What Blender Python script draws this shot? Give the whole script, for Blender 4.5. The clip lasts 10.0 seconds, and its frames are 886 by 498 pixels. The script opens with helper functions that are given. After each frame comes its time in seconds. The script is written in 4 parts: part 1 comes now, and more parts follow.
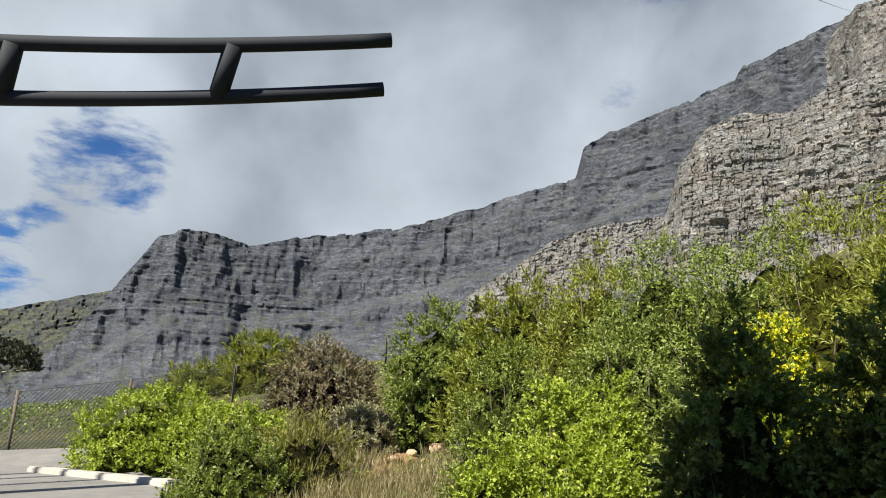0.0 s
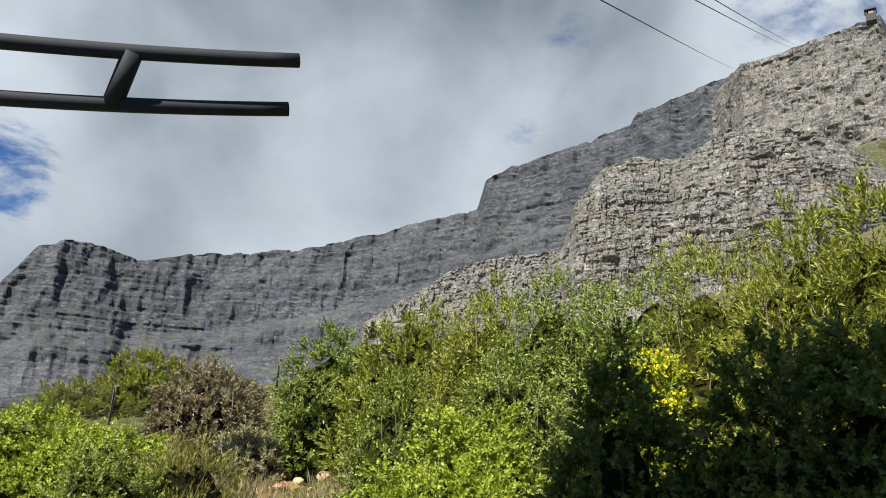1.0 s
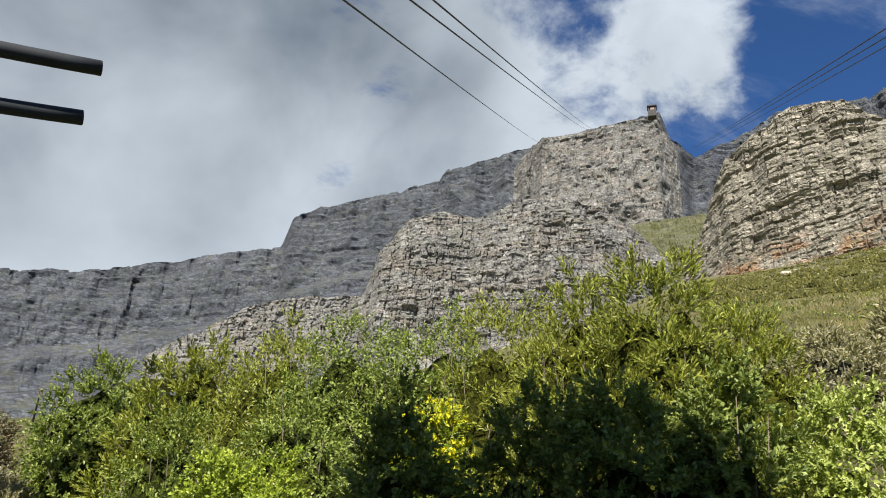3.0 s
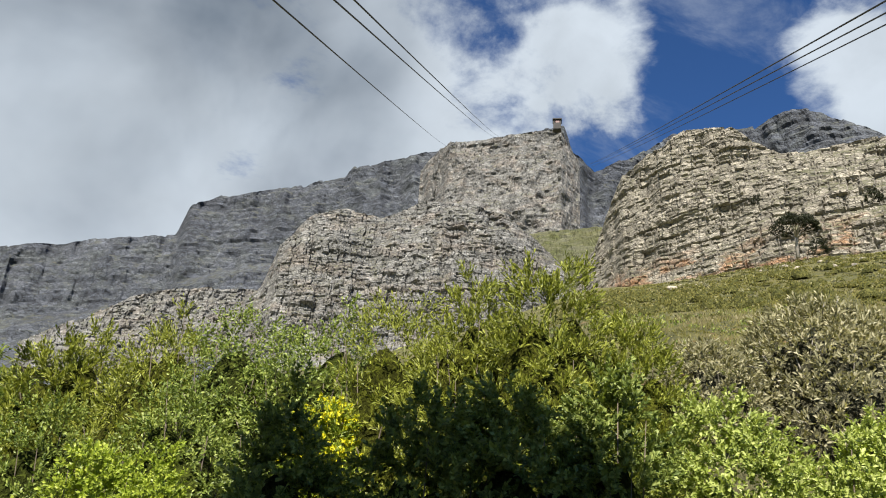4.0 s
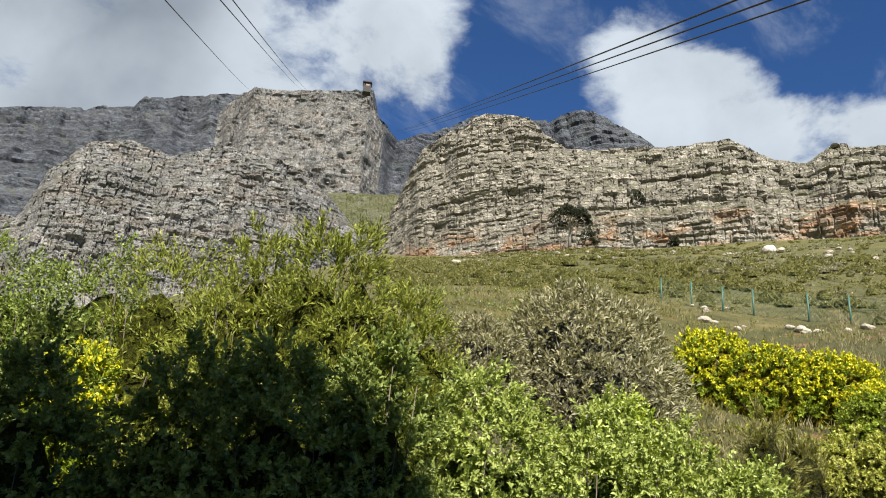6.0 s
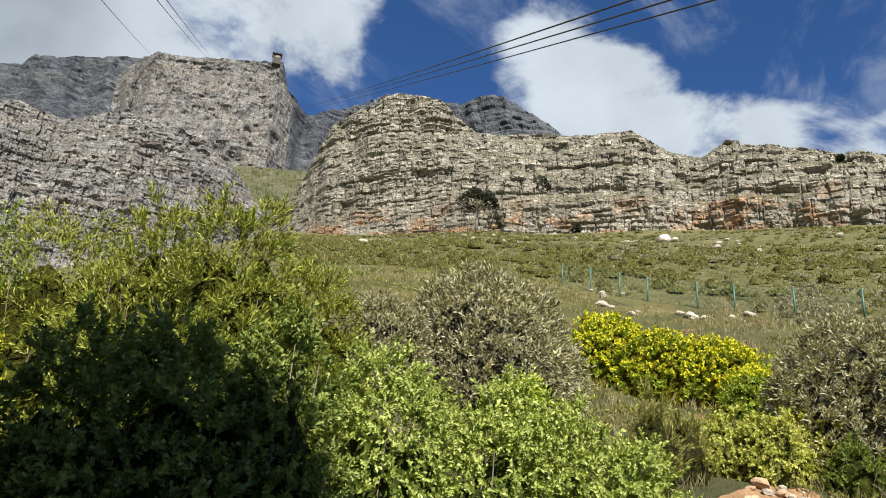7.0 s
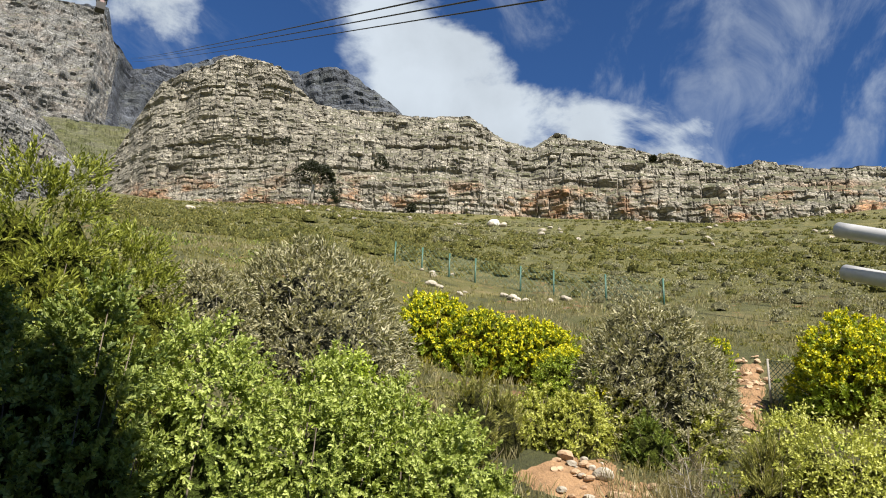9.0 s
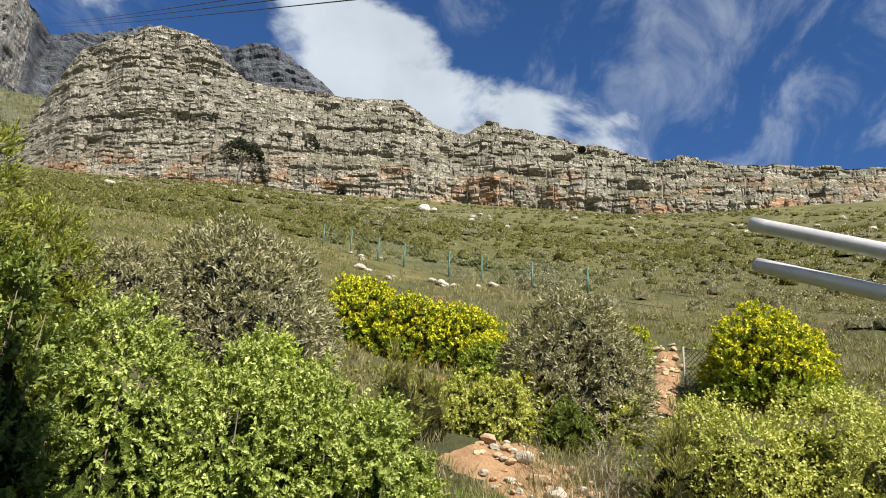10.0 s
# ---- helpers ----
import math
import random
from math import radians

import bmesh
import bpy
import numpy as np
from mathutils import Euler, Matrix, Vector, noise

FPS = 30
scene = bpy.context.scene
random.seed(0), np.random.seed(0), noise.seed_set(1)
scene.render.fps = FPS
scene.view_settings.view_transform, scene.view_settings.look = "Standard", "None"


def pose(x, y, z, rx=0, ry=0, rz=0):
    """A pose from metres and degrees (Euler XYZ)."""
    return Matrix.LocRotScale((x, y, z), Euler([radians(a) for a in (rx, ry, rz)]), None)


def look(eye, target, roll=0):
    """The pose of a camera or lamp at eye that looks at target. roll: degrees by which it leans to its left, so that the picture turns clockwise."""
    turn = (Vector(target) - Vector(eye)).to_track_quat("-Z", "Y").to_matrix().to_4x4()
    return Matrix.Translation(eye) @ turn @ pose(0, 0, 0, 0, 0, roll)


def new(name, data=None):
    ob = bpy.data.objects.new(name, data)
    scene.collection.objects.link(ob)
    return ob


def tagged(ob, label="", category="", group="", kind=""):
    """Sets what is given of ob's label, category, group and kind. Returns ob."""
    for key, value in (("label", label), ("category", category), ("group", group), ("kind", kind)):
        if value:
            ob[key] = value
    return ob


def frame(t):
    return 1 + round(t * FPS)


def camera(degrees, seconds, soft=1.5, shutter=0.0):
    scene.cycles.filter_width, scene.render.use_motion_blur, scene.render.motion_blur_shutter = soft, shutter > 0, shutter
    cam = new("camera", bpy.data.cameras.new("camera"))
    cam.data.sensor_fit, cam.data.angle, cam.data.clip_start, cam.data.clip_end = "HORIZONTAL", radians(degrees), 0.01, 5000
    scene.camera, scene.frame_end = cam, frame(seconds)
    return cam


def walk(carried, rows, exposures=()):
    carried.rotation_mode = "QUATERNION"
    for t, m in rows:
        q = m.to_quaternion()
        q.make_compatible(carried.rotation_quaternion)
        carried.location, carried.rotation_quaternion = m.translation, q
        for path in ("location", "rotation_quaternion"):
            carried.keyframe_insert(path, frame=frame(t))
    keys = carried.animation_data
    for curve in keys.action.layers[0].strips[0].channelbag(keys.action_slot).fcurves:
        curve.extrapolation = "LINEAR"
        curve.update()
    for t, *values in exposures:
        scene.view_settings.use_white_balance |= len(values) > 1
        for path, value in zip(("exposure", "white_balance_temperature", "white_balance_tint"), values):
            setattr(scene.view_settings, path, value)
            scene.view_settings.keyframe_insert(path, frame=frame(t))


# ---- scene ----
cam = camera(61.54, 10.0, soft=1.0)
EYE = 1.6
ROWS = [
    (0, 0.000, 0.000, 0.000, 104.51, -2.42, -0.63),
    (0.5, 0.009, -0.003, 0.003, 105.63, -2.77, -4.53),
    (1, 0.014, -0.005, 0.006, 106.92, -2.97, -8.76),
    (1.5, 0.020, -0.008, 0.007, 108.24, -3.14, -12.98),
    (2, 0.027, -0.012, 0.007, 109.45, -3.27, -17.04),
    (2.5, 0.033, -0.015, 0.005, 110.42, -3.19, -20.87),
    (4, 0.051, -0.023, 0.001, 111.61, -3.45, -32.92),
    (4.5, 0.051, -0.024, -0.000, 111.46, -3.69, -37.29),
    (5, 0.049, -0.025, -0.001, 111.03, -3.95, -41.73),
    (5.5, 0.048, -0.025, -0.002, 110.41, -4.17, -46.07),
    (7, 0.045, -0.031, -0.005, 108.73, -3.51, -57.47),
    (7.5, 0.043, -0.034, -0.005, 108.46, -3.17, -60.92),
    (8, 0.042, -0.038, -0.006, 108.25, -2.88, -64.25),
    (8.5, 0.040, -0.040, -0.007, 107.99, -2.61, -67.47),
    (9, 0.040, -0.042, -0.006, 107.61, -2.47, -70.54),
    (9.5, 0.041, -0.042, -0.006, 107.15, -2.36, -73.46),
    (10, 0.042, -0.044, -0.007, 106.66, -2.32, -76.17),
]
walk(cam, [(t, pose(x, y, EYE + z, rx, ry, rz)) for t, x, y, z, rx, ry, rz in ROWS])

# ---- world, sun, exposure ----
SUN_AZ, SUN_EL = -140.0, 45.0


def way(az, el=0.0):
    """Unit vector; az in degrees to the right of +y."""
    a, e = radians(az), radians(el)
    return Vector((math.sin(a) * math.cos(e), math.cos(a) * math.cos(e), math.sin(e)))


def spot(az, dist, z=0.0):
    a = radians(az)
    return Vector((math.sin(a) * dist, math.cos(a) * dist, z))


class Nodes:
    """Short hand for building node trees."""

    def __init__(self, tree):
        self.tree = tree
        tree.nodes.clear()

    def add(self, kind, operation=None):
        node = self.tree.nodes.new(kind)
        if operation:
            node.operation = operation
        return node

    def link(self, a, b):
        self.tree.links.new(a, b)

    def put(self, socket, value):
        if isinstance(value, bpy.types.NodeSocket):
            self.link(value, socket)
        elif value is not None:
            if socket.type == "RGBA" and len(value) == 3:
                value = (*value, 1.0)
            socket.default_value = value

    def math(self, op, a, b=None, c=None, clamp=False):
        node = self.add("ShaderNodeMath", op)
        node.use_clamp = clamp
        for i, v in enumerate((a, b, c)):
            self.put(node.inputs[i], v)
        return node.outputs[0]

    def noise(self, vec, scale, detail=4.0, rough=0.55, dist=0.0, out="Fac"):
        node = self.add("ShaderNodeTexNoise")
        self.put(node.inputs["Vector"], vec)
        self.put(node.inputs["Scale"], scale)
        self.put(node.inputs["Detail"], detail)
        self.put(node.inputs["Roughness"], rough)
        self.put(node.inputs["Distortion"], dist)
        return node.outputs[out]

    def ramp(self, fac, stops, interp="LINEAR"):
        node = self.add("ShaderNodeValToRGB")
        node.color_ramp.interpolation = interp
        el = node.color_ramp.elements
        while len(el) < len(stops):
            el.new(0.5)
        for e, (p, c) in zip(el, stops):
            e.position = p
            e.color = (*c, 1.0) if not isinstance(c, (int, float)) else (c, c, c, 1.0)
        self.put(node.inputs[0], fac)
        return node.outputs["Color"]

    def mix(self, fac, a, b, mode="MIX"):
        node = self.add("ShaderNodeMix")
        node.data_type, node.blend_type = "RGBA", mode
        self.put(node.inputs[0], fac)
        self.put(node.inputs[6], a)
        self.put(node.inputs[7], b)
        return node.outputs[2]

    def step(self, value, lo, hi):
        node = self.add("ShaderNodeMapRange")
        node.interpolation_type = "SMOOTHSTEP"
        self.put(node.inputs[0], value)
        self.put(node.inputs[1], lo)
        self.put(node.inputs[2], hi)
        return node.outputs[0]

    def scaled(self, vec, s):
        node = self.add("ShaderNodeVectorMath", operation="MULTIPLY")
        self.put(node.inputs[0], vec)
        node.inputs[1].default_value = s
        return node.outputs[0]


def build_world():
    world = bpy.data.worlds.new("sky")
    scene.world = world
    world.use_nodes = True
    n = Nodes(world.node_tree)
    sky = n.add("ShaderNodeTexSky")
    sky.sky_type = "NISHITA"
    sky.sun_disc = False
    sky.sun_elevation = radians(SUN_EL)
    sky.sun_rotation = radians(SUN_AZ)
    sky.altitude = 400
    sky.air_density = 1.0
    sky.dust_density = 0.4
    sky.ozone_density = 2.5
    co = n.add("ShaderNodeTexCoord").outputs["Generated"]
    sep = n.add("ShaderNodeSeparateXYZ")
    n.link(co, sep.inputs[0])
    x, y, z = sep.outputs
    # clouds lie on a flat layer: project the direction on a plane
    zz = n.math("MAXIMUM", n.math("ADD", z, 0.12), 0.05)
    flat = n.add("ShaderNodeCombineXYZ")
    n.link(n.math("DIVIDE", x, zz), flat.inputs[0])
    n.link(n.math("DIVIDE", y, zz), flat.inputs[1])
    flat = flat.outputs[0]
    side = n.math("SUBTRACT", n.math("MULTIPLY", y, 0.75), n.math("MULTIPLY", x, 0.66))
    big = n.noise(flat, 0.9, 6, 0.55, 0.3)
    small = n.noise(flat, 2.4, 10, 0.62, 0.35)
    fine = n.noise(flat, 7.0, 8, 0.6, 0.3)

    def toward(az, el, wide):
        """1 in the middle of a part of the sky, falling to 0 at its edge."""
        dot = n.add("ShaderNodeVectorMath", "DOT_PRODUCT")
        n.link(co, dot.inputs[0])
        dot.inputs[1].default_value = way(az, el)
        return n.step(dot.outputs["Value"], math.cos(radians(wide)), 1.0)

    def total(*terms):
        out = None
        for w, value in terms:
            term = n.math("MULTIPLY", value, w)
            out = term if out is None else n.math("ADD", out, term)
        return out

    cover = total((1.2, big), (1.6, small), (0.5, fine), (0.8, side), (0.5, toward(64, 33, 7)), (0.5, toward(70, 29.5, 7)), (0.5, toward(78, 26.5, 7)), (0.45, toward(86, 24, 7)), (0.25, toward(44, 35, 7)),
                  (0.2, toward(73.5, 34.5, 4)), (0.22, toward(87, 34, 5)), (-0.25, toward(80, 34, 7)), (-0.16, toward(32.5, 39, 6)), (-0.62, toward(-26, 18, 7)), (-0.75, toward(-34, 9, 9)), (-0.4, toward(55, 35, 8)), (-0.3, toward(52, 29, 8)))
    mask = n.step(cover, 1.58, 1.92)
    shade = n.noise(co, 3.0, 5, 0.5, 0.2)
    puff = n.noise(co, 9.0, 8, 0.55, 0.2)
    thick = n.step(total((0.55, side), (1.5, shade), (0.4, puff), (-0.4, toward(-2, 19, 24)), (-0.4, toward(-30, 30, 14)), (-0.6, toward(-28, 14, 15)), (-0.4, toward(42, 33, 14))), 0.62, 1.62)
    cloud = n.mix(thick, (5.75, 6.4, 7.1), (1.25, 1.6, 2.08))
    cloud = n.mix(1.0, cloud, n.ramp(puff, [(0.3, 0.82), (0.65, 1.0)]), "MULTIPLY")
    deep = n.mix(1.0, sky.outputs[0], (0.35, 0.58, 0.88), "MULTIPLY")
    wisp = n.noise(n.scaled(flat, (1.0, 2.2, 1.0)), 2.2, 9, 0.62, 0.6)
    veil = n.math("MULTIPLY", n.step(total((1.0, wisp), (0.25, big)), 0.6, 0.86), 0.42)
    mask = n.math("MAXIMUM", mask, veil)
    colour = n.mix(mask, deep, cloud)
    back = n.add("ShaderNodeBackground")
    n.put(back.inputs[0], colour)
    back.inputs[1].default_value = 0.06
    out = n.add("ShaderNodeOutputWorld")
    n.link(back.outputs[0], out.inputs[0])


build_world()
sun = new("sun", bpy.data.lights.new("sun", "SUN"))
sun.data.energy = 5.0
sun.data.angle = radians(0.6)
sun.data.color = (1.0, 0.93, 0.8)
sun.matrix_world = look(way(SUN_AZ, SUN_EL) * 50, (0, 0, 0))
scene.view_settings.exposure = 1.0


# ---- materials ----
def material(name):
    mat = bpy.data.materials.new(name)
    mat.use_nodes = True
    n = Nodes(mat.node_tree)
    bsdf = n.add("ShaderNodeBsdfPrincipled")
    out = n.add("ShaderNodeOutputMaterial")
    n.link(bsdf.outputs[0], out.inputs[0])
    return mat, n, bsdf


def bump(n, bsdf, height, strength, distance):
    node = n.add("ShaderNodeBump")
    n.put(node.inputs["Height"], height)
    node.inputs["Strength"].default_value = strength
    node.inputs["Distance"].default_value = distance
    n.link(node.outputs[0], bsdf.inputs["Normal"])


def position(n):
    return n.add("ShaderNodeNewGeometry").outputs["Position"]


def rock_material(name, size, pale, mid, dark, stain, stain_amount, green=0.6, stain_top=5000.0, joints=0.6, ledge=0.5):
    """Weathered bedded sandstone; size is the bed thickness in metres."""
    mat, n, bsdf = material(name)
    geo = n.add("ShaderNodeNewGeometry")
    pos = geo.outputs["Position"]
    flat = n.scaled(pos, (0.16 / size, 0.16 / size, 1.0 / size))
    tall = n.scaled(pos, (0.5 / size, 0.5 / size, 0.08 / size))
    beds = n.noise(flat, 1.0, 6, 0.62, 0.15)
    streak = n.noise(tall, 1.0, 6, 0.6, 0.4)
    patch = n.noise(pos, 0.06 / size, 5, 0.55)
    grain = n.noise(pos, 3.0 / size, 8, 0.7)
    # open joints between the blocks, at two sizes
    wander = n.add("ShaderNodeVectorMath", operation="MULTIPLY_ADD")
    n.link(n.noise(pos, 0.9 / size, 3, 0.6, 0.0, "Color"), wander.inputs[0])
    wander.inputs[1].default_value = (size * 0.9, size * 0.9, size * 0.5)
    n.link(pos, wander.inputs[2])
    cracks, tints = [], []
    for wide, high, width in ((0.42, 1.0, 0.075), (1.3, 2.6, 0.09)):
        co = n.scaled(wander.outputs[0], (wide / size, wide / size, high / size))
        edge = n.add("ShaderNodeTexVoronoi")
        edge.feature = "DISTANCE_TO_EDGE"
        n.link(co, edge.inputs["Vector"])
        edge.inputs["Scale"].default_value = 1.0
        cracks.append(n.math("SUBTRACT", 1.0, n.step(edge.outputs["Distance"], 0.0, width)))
        cell = n.add("ShaderNodeTexVoronoi")
        n.link(co, cell.inputs["Vector"])
        cell.inputs["Scale"].default_value = 1.0
        tints.append(cell.outputs["Color"])
    base = n.ramp(n.math("ADD", n.math("MULTIPLY", beds, 0.55), n.math("MULTIPLY", patch, 0.45)), [(0.3, dark), (0.48, mid), (0.66, pale)])
    base = n.mix(n.math("MULTIPLY", n.step(streak, 0.5, 0.72), 0.2), base, dark)
    height = n.add("ShaderNodeSeparateXYZ")
    n.link(pos, height.inputs[0])
    red = n.math("MULTIPLY", n.step(n.noise(n.scaled(pos, (1, 1, 2.2)), 0.11 / size, 5, 0.6, 0.5), 0.46, 0.64), stain_amount)
    red = n.math("MULTIPLY", red, n.math("SUBTRACT", 1.0, n.step(height.outputs[2], stain_top - 4, stain_top + 5)))
    base = n.mix(red, base, stain)
    for tint, low in zip(tints, (0.62, 0.7)):
        base = n.mix(1.0, base, n.ramp(tint, [(0.15, low), (0.85, 1.12)]), "MULTIPLY")
    base = n.mix(0.5, base, n.ramp(grain, [(0.3, 0.5), (0.7, 1.0)]), "MULTIPLY")
    # joint lines painted near-black: the shadow in the cracks, put into the colour
    joint_shade = tuple(c * 0.35 for c in dark)
    base = n.mix(n.math("MULTIPLY", cracks[0], joints), base, joint_shade)
    base = n.mix(n.math("MULTIPLY", cracks[1], joints * 0.75), base, joint_shade)
    nz = n.add("ShaderNodeSeparateXYZ")
    n.link(geo.outputs["Normal"], nz.inputs[0])
    moss = n.math("MULTIPLY", n.step(nz.outputs[2], 0.3, 0.75), n.step(n.noise(pos, 0.2 / size, 6, 0.65), 0.56 - 0.3 * ledge, 0.7 - 0.3 * ledge))
    plants = n.ramp(n.noise(pos, 0.8 / size, 5, 0.65), [(0.35, (0.045, 0.052, 0.02)), (0.65, (0.115, 0.112, 0.058))])
    base = n.mix(n.math("MULTIPLY", moss, green), base, plants)
    n.put(bsdf.inputs["Base Color"], base)
    bsdf.inputs["Roughness"].default_value = 0.92
    h = n.math("ADD", n.math("MULTIPLY", beds, 0.7), n.math("MULTIPLY", grain, 0.5))
    h = n.math("SUBTRACT", h, n.math("ADD", n.math("MULTIPLY", cracks[0], 0.9), n.math("MULTIPLY", cracks[1], 0.5)))
    bump(n, bsdf, h, 0.8, size * 0.25)
    return mat


def leaf_material(name, dark, mid, light, gloss=0.45, through_light=0.3):
    mat, n, bsdf = material(name)
    geo = n.add("ShaderNodeNewGeometry")
    rnd = geo.outputs["Random Per Island"]
    patch = n.noise(geo.outputs["Position"], 2.2, 3)
    fac = n.math("ADD", n.math("MULTIPLY", rnd, 0.65), n.math("MULTIPLY", patch, 0.4))
    col = n.ramp(fac, [(0.15, dark), (0.5, mid), (0.88, light)])
    n.put(bsdf.inputs["Base Color"], col)
    bsdf.inputs["Roughness"].default_value = gloss
    bsdf.inputs["Specular IOR Level"].default_value = 0.4
    tr = n.add("ShaderNodeBsdfTranslucent")
    n.put(tr.inputs[0], n.mix(1.0, col, (1.0, 1.0, 0.45), "MULTIPLY"))
    mixer = n.add("ShaderNodeMixShader")
    mixer.inputs[0].default_value = through_light
    n.link(bsdf.outputs[0], mixer.inputs[1])
    n.link(tr.outputs[0], mixer.inputs[2])
    out = next(x for x in n.tree.nodes if x.type == "OUTPUT_MATERIAL")
    n.link(mixer.outputs[0], out.inputs[0])
    return mat


def plain_material(name, dark, light, scale, rough, metal=0.0, relief=0.3, depth=0.01):
    mat, n, bsdf = material(name)
    pos = position(n)
    fine = n.noise(pos, scale, 8, 0.65)
    wide = n.noise(pos, scale * 0.12, 4)
    n.put(bsdf.inputs["Base Color"], n.ramp(n.math("ADD", n.math("MULTIPLY", fine, 0.5), n.math("MULTIPLY", wide, 0.5)), [(0.33, dark), (0.67, light)]))
    bsdf.inputs["Roughness"].default_value = rough
    bsdf.inputs["Metallic"].default_value = metal
    bump(n, bsdf, fine, relief, depth)
    return mat


def ground_material():
    mat, n, bsdf = material("hillside")
    pos = position(n)
    wide = n.noise(pos, 0.035, 6, 0.6, 0.4)
    mid = n.noise(pos, 0.35, 6, 0.62, 0.3)
    fine = n.noise(pos, 9.0, 8, 0.7)
    grass = n.ramp(mid, [(0.32, (0.06, 0.064, 0.02)), (0.5, (0.16, 0.15, 0.042)), (0.7, (0.26, 0.215, 0.09))])
    grass = n.mix(n.math("MULTIPLY", n.step(n.noise(pos, 0.12, 5, 0.6, 0.4), 0.45, 0.6), 0.6), grass, (0.075, 0.086, 0.027))
    grass = n.mix(n.math("MULTIPLY", n.step(wide, 0.46, 0.62), 0.5), grass, (0.15, 0.15, 0.05))
    tuft = n.noise(pos, 1.6, 5, 0.6, 0.3)
    grass = n.mix(n.math("MULTIPLY", n.step(tuft, 0.5, 0.62), 0.6), grass, (0.08, 0.083, 0.022))
    soil = n.ramp(fine, [(0.3, (0.2, 0.095, 0.04)), (0.55, (0.36, 0.19, 0.09)), (0.75, (0.5, 0.36, 0.22))])
    bare = n.step(n.noise(pos, 0.6, 5, 0.65), 0.6, 0.68)
    dist = n.add("ShaderNodeVectorMath", operation="LENGTH")
    n.link(pos, dist.inputs[0])
    near = n.math("SUBTRACT", 1.0, n.step(dist.outputs["Value"], 34.0, 50.0))
    base = n.mix(n.math("MULTIPLY", bare, n.math("ADD", n.math("MULTIPLY", near, 0.75), 0.12)), grass, soil)
    base = n.mix(0.6, base, n.ramp(fine, [(0.25, 0.3), (0.75, 1.0)]), "MULTIPLY")
    n.put(bsdf.inputs["Base Color"], base)
    bsdf.inputs["Roughness"].default_value = 0.95
    bump(n, bsdf, n.math("ADD", fine, n.math("MULTIPLY", mid, 2.0)), 1.0, 0.2)
    return mat


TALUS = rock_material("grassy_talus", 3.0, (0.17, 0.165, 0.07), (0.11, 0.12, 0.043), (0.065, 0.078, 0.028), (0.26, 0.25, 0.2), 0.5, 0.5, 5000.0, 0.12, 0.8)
# darker and bluer than the other rock: cloud shadow and haze in the colour
SHADOWED_ROCK = rock_material("cloud_shadow_sandstone", 7.0, (0.16, 0.176, 0.212), (0.088, 0.1, 0.128), (0.042, 0.049, 0.067), (0.13, 0.148, 0.125), 0.3, 0.4, 5000.0, 0.7, 0.3)
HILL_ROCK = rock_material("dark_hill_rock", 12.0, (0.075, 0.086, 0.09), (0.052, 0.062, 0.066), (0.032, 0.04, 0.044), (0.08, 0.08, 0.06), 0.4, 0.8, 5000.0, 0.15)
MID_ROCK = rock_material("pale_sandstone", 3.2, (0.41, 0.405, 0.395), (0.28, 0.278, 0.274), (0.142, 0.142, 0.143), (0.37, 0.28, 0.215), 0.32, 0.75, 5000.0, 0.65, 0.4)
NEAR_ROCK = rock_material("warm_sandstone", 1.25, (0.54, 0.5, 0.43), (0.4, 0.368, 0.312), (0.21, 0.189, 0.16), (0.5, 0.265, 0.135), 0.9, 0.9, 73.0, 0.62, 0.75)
WHITE_STONE = plain_material("white_stone", (0.42, 0.41, 0.39), (0.7, 0.69, 0.66), 2.0, 0.9, 0, 0.6, 0.03)
STONE = plain_material("loose_stone", (0.25, 0.22, 0.18), (0.5, 0.45, 0.38), 6.0, 0.9, 0, 0.7, 0.04)
RED_STONE = plain_material("ochre_stone", (0.27, 0.16, 0.09), (0.55, 0.41, 0.28), 7.0, 0.92, 0, 0.7, 0.04)
SOIL = plain_material("ochre_soil", (0.15, 0.085, 0.04), (0.42, 0.255, 0.135), 16.0, 0.95, 0, 1.0, 0.06)
GROUND = ground_material()
BARK = plain_material("bark", (0.06, 0.045, 0.035), (0.17, 0.14, 0.11), 14.0, 0.9, 0, 0.6, 0.01)
PALE_BARK = plain_material("pale_bark", (0.2, 0.18, 0.16), (0.42, 0.39, 0.35), 10.0, 0.9, 0, 0.6, 0.01)
BRIGHT = leaf_material("bright_green_leaf", (0.13, 0.18, 0.03), (0.32, 0.385, 0.085), (0.54, 0.6, 0.21))
LIME = leaf_material("lime_leaf", (0.12, 0.18, 0.014), (0.28, 0.36, 0.035), (0.48, 0.55, 0.09))
PALE = leaf_material("pale_lime_leaf", (0.2, 0.23, 0.035), (0.46, 0.48, 0.1), (0.68, 0.68, 0.23))
OLIVE = leaf_material("olive_leaf", (0.078, 0.1, 0.012), (0.205, 0.235, 0.03), (0.4, 0.425, 0.08))
GREEN = leaf_material("mid_green_leaf", (0.066, 0.105, 0.018), (0.165, 0.222, 0.04), (0.35, 0.41, 0.1))
GREY = leaf_material("grey_green_leaf", (0.1, 0.1, 0.05), (0.26, 0.25, 0.14), (0.56, 0.52, 0.35))
YELLOW = leaf_material("yellow_bract", (0.42, 0.4, 0.01), (0.68, 0.62, 0.015), (0.84, 0.78, 0.04))
BROWN = leaf_material("dry_brown_leaf", (0.07, 0.062, 0.035), (0.19, 0.165, 0.095), (0.4, 0.33, 0.22))
HEATH = leaf_material("heath_leaf", (0.1, 0.11, 0.024), (0.25, 0.25, 0.06), (0.42, 0.4, 0.13))
